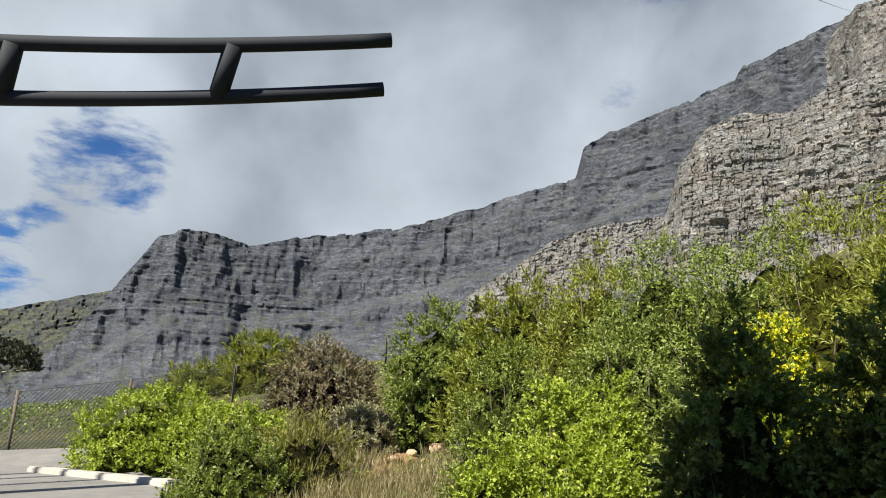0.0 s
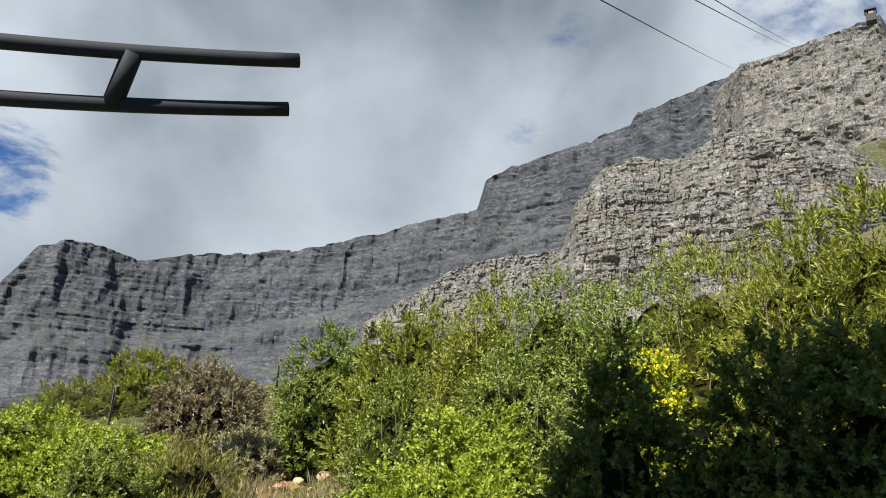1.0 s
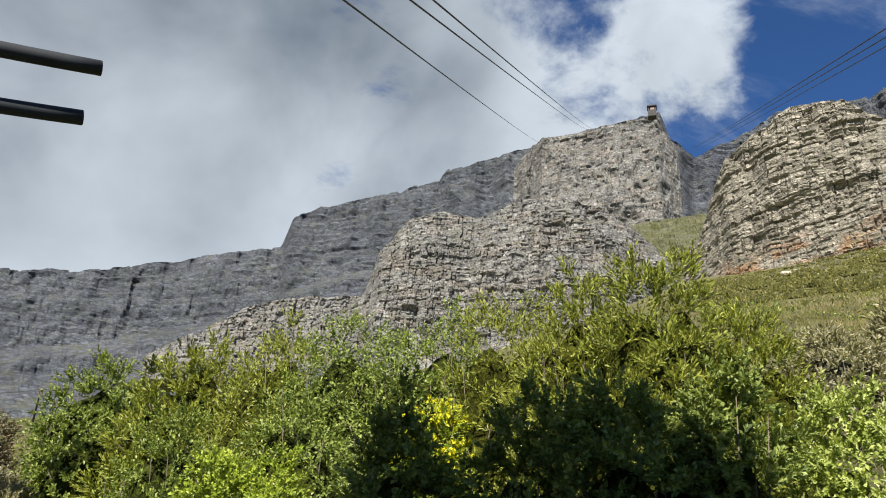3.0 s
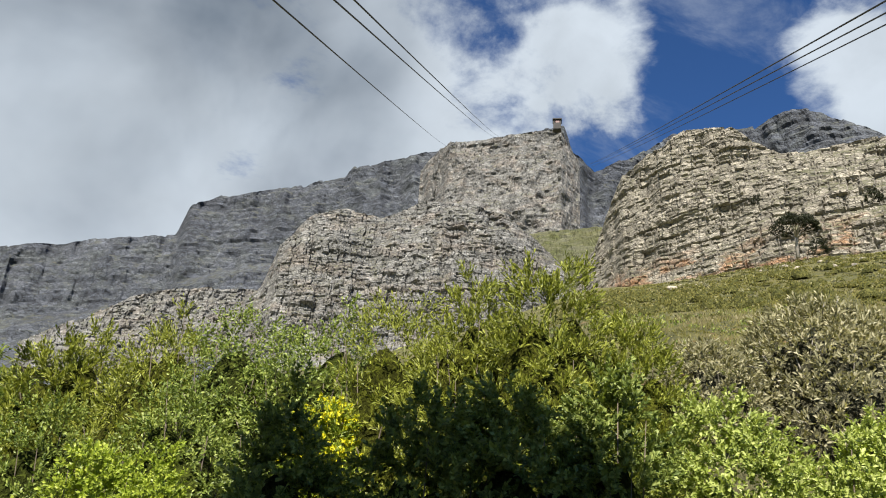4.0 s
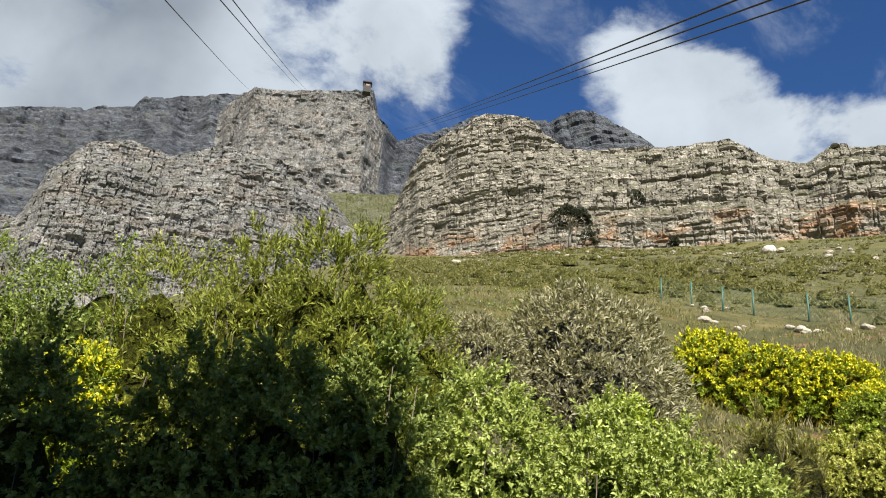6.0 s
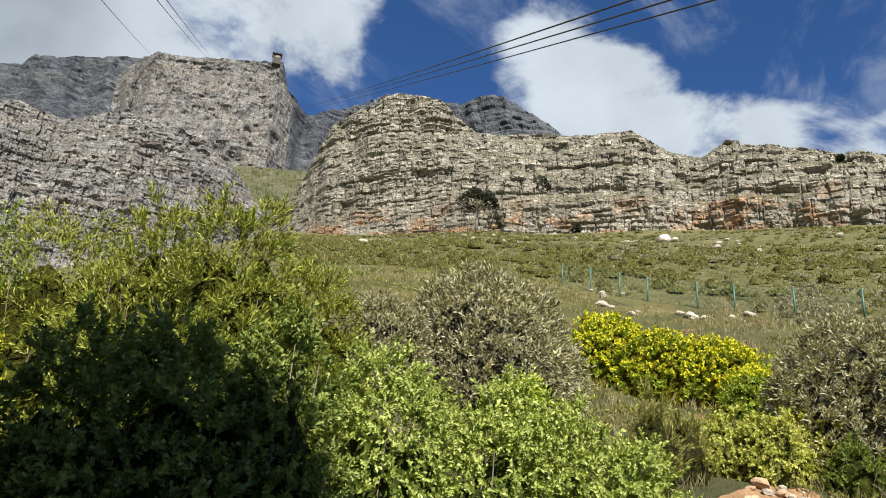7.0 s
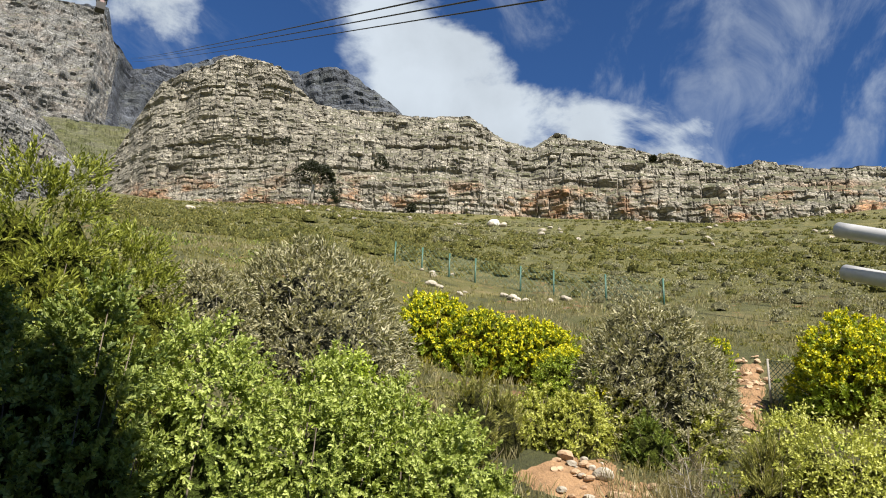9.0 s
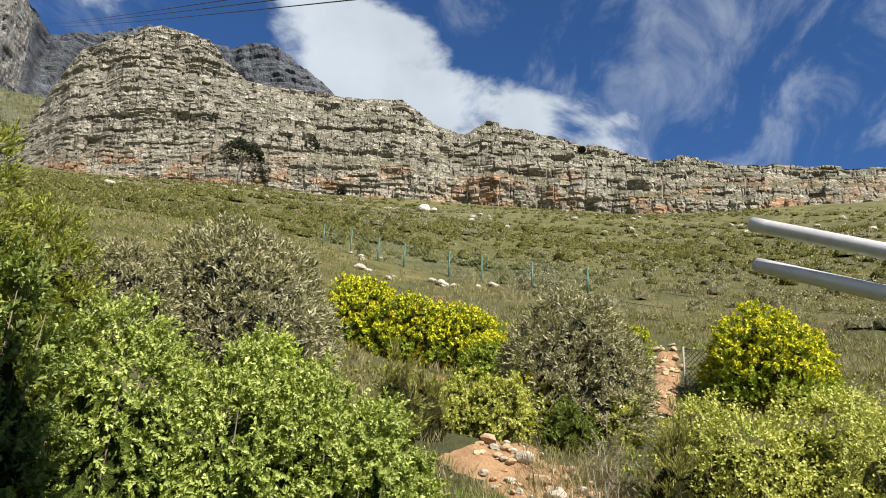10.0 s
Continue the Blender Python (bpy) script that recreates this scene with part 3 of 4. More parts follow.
def dome_points(rng, n, w, d, h, lumps, poke=0.12, shell=0.22):
    """Tips in the outer shell of an uneven dome of width w, depth d and height h, swollen round its lumps."""
    u = rng.normal(size=(n, 3))
    u[:, 2] = np.abs(u[:, 2]) - 0.12
    u[:, 1] = np.where(rng.random(n) < 0.4, -np.abs(u[:, 1]), u[:, 1])
    u /= np.linalg.norm(u, axis=1)[:, None]
    axes = np.array([w / 2, d / 2, h])
    thin = axes.min() / np.linalg.norm(u * axes, axis=1)
    r = dome_radius(u, lumps) * (1 + thin * poke * np.clip(rng.normal(size=n), -1.5, 1.6) * 0.5) * (1 - thin * shell * rng.random(n) ** 1.6)
    p = u * r[:, None] * axes
    p[:, 2] = np.maximum(p[:, 2], 0.02 * h)
    return p, unit(u / axes)


def dome_core(w, d, h, lumps, scale=0.74, rows=12, cols=28):
    """A closed filler body inside a bush."""
    v, a = np.meshgrid(np.linspace(-0.1, 1, rows) * math.pi / 2, np.arange(cols) * 2 * math.pi / cols, indexing="ij")
    u = np.stack([np.cos(v) * np.cos(a), np.cos(v) * np.sin(a), np.sin(v)], -1).reshape(-1, 3)
    axes = np.array([w / 2, d / 2, h])
    thin = axes.min() / np.linalg.norm(u * axes, axis=1)
    p = u * (dome_radius(u, lumps) * (1 - (1 - scale) * (0.65 + 0.35 * thin)))[:, None] * axes
    return p, grid_faces(rows, cols, True)


def unit(v):
    return v / (np.linalg.norm(v, axis=-1, keepdims=True) + 1e-9)


def make_lumps(rng, k):
    v = rng.normal(size=(k, 3))
    v[:, 2] = np.abs(v[:, 2]) * 0.9
    return unit(v)


def leaf_quads(rng, root, way_out, face, length, width, droop=0.0):
    """Folded leaves of four corners from their roots along way_out, looking towards face."""
    n = len(root)
    L = length * rng.uniform(0.65, 1.2, n)[:, None]
    side = unit(np.cross(way_out, face))
    nrm = np.cross(side, way_out)
    half = side * (width * rng.uniform(0.7, 1.15, n))[:, None] * 0.5
    mid = root + way_out * L * 0.55 + nrm * width * 0.16
    tip = root + way_out * L - np.array([0, 0, 1]) * droop * L
    return np.stack([root, mid + half, tip, mid - half], 1).reshape(-1, 3), np.arange(4 * n).reshape(-1, 4)


def leaves(rng, tips, ways, per, length, width, spread, droop, up=0.5, stem=0.0):
    """Leaves in loose rosettes round the tips; their faces look outward."""
    n = len(tips) * per
    out = np.repeat(ways, per, 0)
    W = unit(out * (1 - up) * 0.7 + np.array([0, 0, up]) + spread * rng.normal(size=(n, 3)))
    face = out * np.array([1, 1, 0.7]) + np.array([0, 0, 0.25]) + 0.4 * rng.normal(size=(n, 3))
    T = np.repeat(tips, per, 0) - W * stem * rng.random((n, 1)) + 0.15 * length * rng.normal(size=(n, 3))
    return leaf_quads(rng, T, W, face, length, width, droop)


def branch_heads(rng, w, d, h, lumps, size, ragged):
    """Places over a dome, about size apart, where branches end, and their outward ways."""
    axes = np.array([w / 2, d / 2, h])
    tries = rng.normal(size=(4000, 3))
    tries[:, 2] = np.abs(tries[:, 2]) - 0.1
    tries = unit(tries)
    points = tries * dome_radius(tries, lumps)[:, None] * axes
    kept = []
    for i in range(len(points)):
        if points[i, 2] < 0.03 * h or (points[i, 1] > 0.35 * d and points[i, 2] < 0.5 * h):
            continue
        if not kept or np.min(np.sum((points[kept] - points[i]) ** 2, axis=1)) > size * size * 0.8:
            kept.append(i)
        if len(kept) > 420:
            break
    u = tries[kept]
    inset = 1 + (rng.uniform(-1.0, 0.6, len(kept)) * ragged * size / np.linalg.norm(points[kept], axis=1))
    return points[kept] * inset[:, None], unit(u / axes)


SPECIES = {
    # material, leaf cover, leaf length, width, opening low and high on the shoot, upward, spread, head size, shoots per head, ragged
    "broad": (BRIGHT, 2.4, 0.0265, 0.0155, 70, 32, 0.45, 0.55, 0.105, 8, 0.75),
    # same shrub as broad, in the leaf colour darkened for shade
    "dense": (SHADE_LEAF, 2.5, 0.034, 0.019, 70, 32, 0.45, 0.55, 0.13, 8, 0.75),
    "lime": (LIME, 2.5, 0.028, 0.0165, 70, 35, 0.45, 0.55, 0.11, 8, 0.75),
    "pale": (PALE, 3.2, 0.028, 0.0165, 70, 35, 0.45, 0.5, 0.11, 8, 0.9),
    "olive": (OLIVE, 2.5, 0.038, 0.0105, 48, 18, 0.62, 0.38, 0.16, 8, 0.95),
    "green": (GREEN, 2.5, 0.029, 0.0145, 65, 30, 0.5, 0.38, 0.15, 8, 0.9),
    "grey": (GREY, 2.8, 0.042, 0.0125, 58, 25, 0.42, 0.38, 0.11, 7, 0.5),
    "yellow": (LIME, 2.3, 0.038, 0.015, 50, 25, 0.55, 0.45, 0.11, 7, 0.4),
    "brown": (BROWN, 2.0, 0.042, 0.018, 60, 35, 0.45, 0.38, 0.13, 7, 0.6),
    "heath": (HEATH, 2.1, 0.045, 0.0068, 30, 10, 0.75, 0.32, 0.17, 9, 1.0),
    "twig": (BROWN, 0.35, 0.05, 0.008, 50, 30, 0.4, 0.7, 0.2, 5, 1.0),
}
PALE_WOOD = ("grey", "twig", "brown")


def bush(name, label, species, az, dist, width, height, depth=None, seed=0, lumps=14, density=1.0, flower=0.0, sink=0.15):
    """One bush: leafy shoots in heads at the branch ends, an inner mass, a woody frame and, where it flowers, its bracts."""
    rng = np.random.default_rng(seed + 1000)
    depth = depth or width * 0.85
    mat, cover, ln, wd, low, high, up, spread, head, per_head, ragged = SPECIES[species]
    far = max(1.0, dist / 8.0) ** 0.6
    head = 1.2 * head * max(1.0, dist / 7.0) ** 0.7
    area = math.pi * (width + depth) / 2 * height * 0.7 + math.pi * width * depth / 4
    want = cover * density * area / (0.5 * ln * wd * far * far)
    most = 42000 if dist < 4.7 else 26000 if dist < 8 else 12000 + (7000 if width > 2.4 else 0)
    if want > most:
        far *= (want / most) ** (0.22 if dist < 13 else 0.34)
        want = most
    swell = make_lumps(rng, int(lumps * 1.1))
    spots, outs = branch_heads(rng, width, depth, height, swell, head, ragged)
    shoots = len(spots) * per_head
    per = max(4, int(want / shoots))
    out = np.repeat(outs, per_head, 0)
    axis = unit(out * (1 - up) + np.array([0, 0, up]) + spread * rng.normal(size=(shoots, 3)))
    reach = head * rng.uniform(0.75, 1.35, shoots)
    start = np.repeat(spots - outs * head * 0.75, per_head, 0)
    tips = start + axis * reach[:, None]
    # leaves stand round each shoot, closer to it towards the tip
    k = np.tile(np.linspace(0.25, 1.0, per), shoots)
    A = np.repeat(axis, per, 0)
    root = np.repeat(start, per, 0) + A * (np.repeat(reach, per) * k)[:, None] + rng.normal(size=(len(A), 3)) * ln * far * 0.12
    around = unit(np.cross(A, rng.normal(size=A.shape)))
    opening = np.radians(low + (high - low) * k + rng.normal(size=len(k)) * 9)[:, None]
    grow = unit(A * np.cos(opening) + around * np.sin(opening))
    face = A * 1.0 - around * 0.35 + 0.45 * np.repeat(out, per, 0) + 0.25 * rng.normal(size=A.shape)
    keep = (root[:, 2] > 0.0) & ((root[:, 1] < 0.12 * depth) | (rng.random(len(root)) < 0.4))
    V, F = leaf_quads(rng, root[keep], grow[keep], face[keep], ln * far, wd * far, 0.08)
    holder = new(name)
    holder.location = on_ground(az, dist, sink)
    holder.rotation_euler = (0, 0, -radians(az))
    child("foliage", mesh_from("foliage", V, F, mat), holder)
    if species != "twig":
        child("filler_core", mesh_from("filler_core", *dome_core(width, depth, height, swell), DARK_CORE[species, "near" if dist < 8 else "far"], True), holder, "closed filler core coloured like foliage in shade")
    # crooked stems from the root to the heads
    thick = 0.006 + 0.007 * width
    paths = []
    for i in rng.permutation(len(spots))[:34]:
        end = spots[i] * 0.97
        foot = np.array([end[0] * 0.14, end[1] * 0.14, -0.12])
        a = foot + (end - foot) * 0.35 + rng.normal(size=3) * 0.05 * width - np.array([end[0], end[1], 0]) * 0.08
        b = foot + (end - foot) * 0.72 + rng.normal(size=3) * 0.035 * width
        paths.append(([foot, a, b, end], [thick, thick * 0.75, thick * 0.5, thick * 0.2]))
    if species in ("twig", "heath", "brown", "grey"):
        for i in rng.permutation(shoots)[:90]:
            paths.append(([start[i], (start[i] + tips[i]) / 2 + rng.normal(size=3) * 0.02, tips[i]], [thick * 0.35, thick * 0.3, thick * 0.15]))
    child("woody_frame", tube_mesh("woody_frame", paths, PALE_BARK if species in PALE_WOOD else BARK, 4), holder)
    if flower:
        score = 1.6 * tips[:, 2] / height - 0.12 * tips[:, 1] / depth + 0.12 * rng.random(shoots) + 0.35 * fractal(tips[:, 0] * 1.6, tips[:, 1] * 1.6 + tips[:, 2] * 1.6, seed)
        pick = score > np.quantile(score, 1 - flower)
        V, F = leaves(rng, tips[pick], unit(axis[pick] + out[pick] * 0.4), 11, ln * far * 0.85, wd * far * 1.5, 0.6, 0.0, 0.45, head * 0.35)
        tagged(child("blossom", mesh_from("blossom", V, F, YELLOW), holder, "bright yellow flower bracts"), kind="stuff")
    return tagged(holder, label, "bush")


def h_at(az, dist, el, sink=0.15):
    """Height of a bush whose top is seen under the angle el."""
    p = on_ground(az, dist)
    return (EYE + dist * math.tan(radians(el)) - p.z + sink) * 1.02


# ---- bushes on the bank, from the road's end round to the path ----
NEAR_GROUP = "bushes on the bank"
# name, label, species, azimuth, distance, width, top angle, depth, seed, lumps, density, flower
BUSHES = [
    ("leafy_bush", "dense light green bush beside the wire fence", "lime", -19.5, 16.5, 3.6, 2.7, 2.6, 1, 9, 1.0, 0),
    ("leafy_bush", "dense light green bush beside the wire fence", "lime", -15.0, 15.5, 3.2, 1.9, 2.4, 2, 8, 1.0, 0),
    ("tall_bush", "tall mid-green bush behind the fence", "olive", -12.8, 33.0, 4.2, 7.2, 3.5, 3, 8, 1.0, 0),
    ("tall_bush", "mid-green bush behind the fence", "olive", -17.0, 34.0, 4.4, 4.6, 3.5, 4, 8, 1.0, 0),
    ("dry_bush", "dry brown rounded bush with grey twigs", "brown", -8.6, 17.0, 2.7, 7.1, 2.4, 5, 9, 1.0, 0),
    ("green_bush", "low green small-leaved bush in front of others", "green", -14.5, 11.0, 2.0, 0.6, 1.6, 6, 7, 1.0, 0),
    ("heath_bush", "low olive fine-leaved bush", "heath", -9.5, 11.5, 1.8, 1.2, 1.5, 7, 7, 1.0, 0),
    ("heath_bush", "low grey-green fine-leaved bush", "grey", -5.4, 14.0, 1.5, 2.6, 1.4, 8, 7, 0.9, 0),
    ("green_bush", "tall green bush on the bank", "green", 0.5, 14.5, 2.6, 10.4, 2.2, 9, 8, 1.0, 0),
    ("green_bush", "tall green bush on the bank", "olive", 6.0, 13.0, 2.6, 12.2, 2.2, 10, 8, 1.0, 0),
    ("green_bush", "tall olive-green bush on the bank", "olive", 12.0, 11.5, 2.4, 14.2, 2.2, 11, 8, 1.0, 0),
    ("green_bush", "tall green bush on the bank", "green", 17.5, 10.0, 2.2, 15.0, 2.0, 12, 8, 1.0, 0),
    ("green_bush", "tall green bush on the bank", "green", 23.0, 9.0, 2.1, 16.8, 2.0, 13, 8, 1.1, 0),
    ("green_bush", "tall olive-green bush on the bank", "olive", 29.5, 8.3, 1.9, 17.8, 1.8, 14, 8, 1.0, 0),
    ("green_bush", "low green bush on the bank", "green", 5.5, 9.0, 1.6, 7.0, 1.5, 15, 7, 1.0, 0),
    ("green_bush", "low green bush on the bank", "green", 14.0, 8.0, 1.6, 9.8, 1.5, 16, 7, 1.0, 0),
    ("lime_bush", "bright yellow-green leafy bush", "lime", 9.5, 5.6, 1.1, 5.6, 1.0, 17, 7, 1.0, 0),
    ("lime_bush", "bright yellow-green leafy bush", "lime", 5.0, 5.2, 0.9, 0.2, 0.9, 18, 6, 1.0, 0),
    ("lime_bush", "bright yellow-green leafy bush", "lime", 13.2, 5.3, 0.8, 4.4, 0.9, 19, 6, 1.0, 0),
    ("lime_bush", "bright yellow-green leafy bush in full sun", "lime", 11.5, 4.7, 0.9, 2.6, 0.9, 61, 7, 1.0, 0),
    ("flowering_bush", "small bush covered in yellow flowers", "yellow", 24.2, 5.4, 0.62, 12.6, 0.55, 20, 6, 1.0, 0.22),
    ("olive_bush", "tall olive-green bush with upright narrow leaves", "olive", 41.0, 6.6, 1.7, 21.2, 1.4, 21, 9, 1.15, 0),
    ("olive_bush", "tall olive-green bush with upright narrow leaves", "olive", 35.0, 7.2, 1.7, 19.2, 1.4, 22, 8, 1.1, 0),
    ("olive_bush", "olive-green bush with upright narrow leaves", "olive", 47.0, 7.0, 1.3, 17.4, 1.1, 23, 7, 1.1, 0),
    ("shaded_bush", "leafy bush standing in shade, leaf colour darkened as well", "dense", 22.6, 4.1, 1.15, 9.0, 1.0, 24, 8, 1.1, 0),
    ("shaded_bush", "leafy bush standing in shade, leaf colour darkened as well", "dense", 33.0, 3.9, 1.1, 11.8, 1.1, 25, 8, 1.1, 0),
    ("shaded_bush", "leafy bush standing in shade, leaf colour darkened as well", "dense", 40.0, 3.9, 1.35, 12.2, 1.1, 26, 8, 1.1, 0),
    ("shaded_bush", "leafy bush standing in shade, leaf colour darkened as well", "dense", 45.2, 4.0, 0.95, 11.2, 1.0, 27, 8, 1.1, 0),
    ("leafy_bush", "bright green broad-leaved bush in full sun", "broad", 53.6, 4.3, 1.2, 10.4, 1.1, 28, 8, 1.1, 0),
    ("leafy_bush", "bright green broad-leaved bush in full sun", "broad", 61.0, 4.4, 1.3, 8.8, 1.1, 29, 8, 1.1, 0),
    ("leafy_bush", "bright green broad-leaved bush in full sun", "broad", 67.5, 4.5, 1.25, 7.2, 1.1, 30, 8, 1.1, 0),
    ("leafy_bush", "bright green broad-leaved bush in full sun", "broad", 71.5, 4.4, 1.1, 4.6, 1.0, 31, 7, 1.1, 0),
    ("leafy_bush", "bright green broad-leaved bush in full sun", "broad", 75.8, 4.4, 0.8, 0.8, 0.9, 49, 7, 1.1, 0),
    ("lime_bush", "yellow-green leafy bush behind the bright bush", "lime", 64.0, 6.2, 1.5, 8.6, 1.1, 32, 7, 1.0, 0),
    ("grey_bush", "large rounded silvery grey-green bush", "grey", 60.2, 14.5, 3.9, 16.8, 3.0, 33, 10, 1.25, 0),
    ("grey_bush", "smaller silvery bush with dry patches", "grey", 52.5, 13.5, 1.9, 15.4, 1.7, 34, 8, 1.1, 0),
    ("flowering_bush", "bush covered in bright yellow flowers", "yellow", 69.2, 20.0, 2.3, 14.2, 1.8, 35, 8, 1.2, 0.78),
    ("flowering_bush", "bush covered in bright yellow flowers", "yellow", 73.3, 19.5, 2.5, 13.1, 1.8, 36, 8, 1.2, 0.78),
    ("flowering_bush", "bush covered in bright yellow flowers", "yellow", 77.4, 19.5, 2.3, 12.6, 1.8, 37, 8, 1.2, 0.78),
    ("lime_bush", "yellow-green bush below the flowering ones", "lime", 79.8, 18.0, 2.0, 10.0, 1.6, 38, 8, 1.1, 0.12),
    ("grey_bush", "rounded olive-grey bush beside the path", "grey", 86.0, 16.0, 3.3, 13.4, 2.4, 39, 10, 1.25, 0),
    ("heath_bush", "upright feathery dark green bush", "heath", 72.6, 13.0, 1.0, 8.2, 0.9, 40, 6, 1.2, 0),
    ("lime_bush", "light yellow-green small-leaved bush", "pale", 77.2, 15.0, 2.0, 7.2, 1.2, 41, 7, 1.0, 0),
    ("lime_bush", "light yellow-green small-leaved bush", "pale", 82.6, 15.4, 2.0, 7.4, 1.1, 42, 7, 1.0, 0.1),
    ("flowering_bush", "large rounded bush of yellow flowers by the path", "yellow", 99.6, 19.0, 3.0, 11.9, 2.6, 43, 9, 1.25, 0.75),
    ("lime_bush", "light green small-leaved bush below the fence", "pale", 103.0, 11.0, 2.0, 8.0, 1.6, 44, 8, 1.0, 0),
    ("green_bush", "light green small-leaved bush below the fence", "pale", 98.0, 10.5, 1.6, 7.0, 1.3, 45, 8, 1.0, 0),
    ("heath_bush", "olive fine-leaved bush by the bare soil", "heath", 93.2, 10.5, 1.3, 4.6, 1.1, 46, 7, 1.1, 0),
    ("twig_bush", "dry leafless tangle of grey twigs", "twig", 88.5, 11.0, 0.9, 2.9, 0.8, 47, 6, 1.2, 0),
    ("lime_bush", "light yellow-green small-leaved bush", "pale", 80.2, 14.8, 1.4, 7.3, 1.1, 50, 7, 1.0, 0),
    ("lime_bush", "light yellow-green small-leaved bush", "pale", 88.6, 15.5, 1.3, 6.8, 1.0, 51, 7, 1.0, 0),
    ("heath_bush", "upright feathery green bush", "heath", 75.0, 14.2, 1.1, 7.4, 0.9, 52, 6, 1.2, 0),
    ("green_bush", "low grey-green bush beside bare soil", "green", 85.6, 14.8, 1.2, 5.6, 1.0, 53, 7, 1.0, 0),
    ("lime_bush", "light green small-leaved bush by the path", "pale", 94.6, 12.5, 1.5, 6.0, 1.2, 54, 7, 1.0, 0),
    ("grey_bush", "small grey-green bush beside the path", "grey", 89.0, 19.0, 1.1, 9.0, 1.1, 55, 7, 1.0, 0),
    ("flowering_bush", "small yellow-flowered bush above the path", "yellow", 90.6, 22.0, 1.0, 10.8, 0.9, 56, 6, 1.0, 0.5),
    ("green_bush", "low green bush on the bank", "pale", 107.5, 9.0, 1.8, 6.0, 1.5, 48, 8, 1.0, 0),
]
for nm, lab, kind, az, dist, width, top, dep, seed, lump, dens, flo in BUSHES:
    bush(nm, lab, kind, az, dist, width, h_at(az, dist, top), dep, seed, lump * 2, dens, flo)


# ---- an unseen tree added behind the viewer to shade the bush ----
def shade_tree():
    rng = np.random.default_rng(77)
    centre = spot(32.2, 4.0, 0.85) + way(SUN_AZ, SUN_EL) * 8.0
    base = Vector((centre.x - 0.4, centre.y - 0.4, 0.0))
    tree = new("tree")
    tree.location = base
    tips, ways = dome_points(rng, 1600, 2.75, 2.8, 3.6, make_lumps(rng, 30), 0.1)
    tips = tips + np.array([0.4, 0.4, centre.z - 2.3])
    V, F = leaves(rng, tips, ways, 9, 0.28, 0.15, 0.6, 0.1, 0.2, 0.2)
    child("crown", mesh_from("crown", V, F, GREEN), tree)
    trunk = [((0, 0, -0.3), (0.05, 0.1, 2.2), (0.2, 0.25, 4.6), (0.4, 0.4, centre.z))]
    paths = [(trunk[0], (0.2, 0.16, 0.12, 0.05))]
    for i in range(8):
        t = tips[rng.integers(len(tips))]
        paths.append(([(0.2, 0.25, 4.6), tuple((np.array([0.2, 0.25, 4.6]) + t) / 2), tuple(t)], (0.08, 0.05, 0.015)))
    child("trunk", tube_mesh("trunk", paths, BARK, 7), tree)
    tagged(tree, "unseen broad-leaved tree with a dense crown, added to shade the bank", "tree")


shade_tree()


# ---- cables and the station on the summit ----
def cable(far_az, far_el, far_d, near_az, near_el, near_d):
    a = way(far_az, far_el) * far_d
    b = way(near_az, near_el) * near_d
    a.z += EYE
    b.z += EYE
    end = b + (b - a) * 0.12
    pts = [a.lerp(end, i / 24) - Vector((0, 0, 9.0 * 4 * (i / 24) * (1 - i / 24) * 0.2)) for i in range(25)]
    me = tube_mesh("cableway_cable", [(pts, [0.085] * 25)], CABLE, 6)
    tagged(new("cableway_cable", me), "thin dark steel cable of an aerial cableway", "cable", "cables of the cableway")


for c in [(31.4, 29.4, 1000, 17.0, 37.4, 75), (35.4, 30.3, 960, 22.0, 38.4, 75), (35.9, 30.3, 960, 23.5, 38.7, 75),
          (43.7, 28.3, 900, 69.2, 36.9, 70), (43.75, 28.25, 900, 73.1, 36.8, 72), (43.9, 28.1, 900, 75.6, 36.3, 78)]:
    cable(*c)


def summit_station():
    holder = new("cable_station")
    p = way(40.9, 31.1) * 975
    holder.location = (p.x, p.y, p.z + EYE - 6)
    holder.rotation_euler = (0, 0, -radians(41))
    holder.scale = (0.9, 0.9, 0.82)
    child("wall", box_mesh("wall", (11, 12, 11), STATION, 0.3, 5.5), holder)
    roof = child("roof", box_mesh("roof", (13, 14, 2.2), STATION, 0.4, 0), holder)
    roof.location = (0, 0, 17.5)
    for x in (-4.6, 4.6):
        post = child("post", box_mesh("post", (1.6, 2, 6), STATION, 0.1, 3), holder)
        post.location = (x, -4, 10.8)
    dock = child("dock", box_mesh("dock", (5.5, 3, 5), RED_PAINT, 0.3, 0), holder, "red docking bay")
    dock.location = (0.5, -3.5, 13)
    tagged(holder, "small stone cableway station on the summit edge", "building")


summit_station()


# ---- an unseen coach added behind the viewer to block sky light ----
def coach():
    holder = new("coach")
    c = way(-140) * 2.2 + way(-50) * 4.2
    holder.location = (c.x, c.y, 0.0)
    holder.rotation_euler = (0, 0, radians(-40))
    child("body", box_mesh("body", (11.0, 2.5, 3.6), COACH, 0.18, 2.2), holder)
    for side in (-1.26, 1.26):
        for i in range(6):
            w = child("window", box_mesh("window", (1.5, 0.03, 1.0), COACH_GLASS, 0.012), holder, "dark tinted window")
            w.location = (-4.3 + i * 1.72, side, 2.6)
        for x in (-3.6, 3.4):
            wheel = child("wheel", tube_mesh("wheel", [([(0, -0.14, 0), (0, 0.14, 0)], [0.5, 0.5])], STEEL_DARK, 24), holder, "black rubber wheel")
            wheel.location = (x, side * 0.86, 0.5)
    tagged(holder, "unseen dark blue coach with dark windows, added to block sky light", "coach")


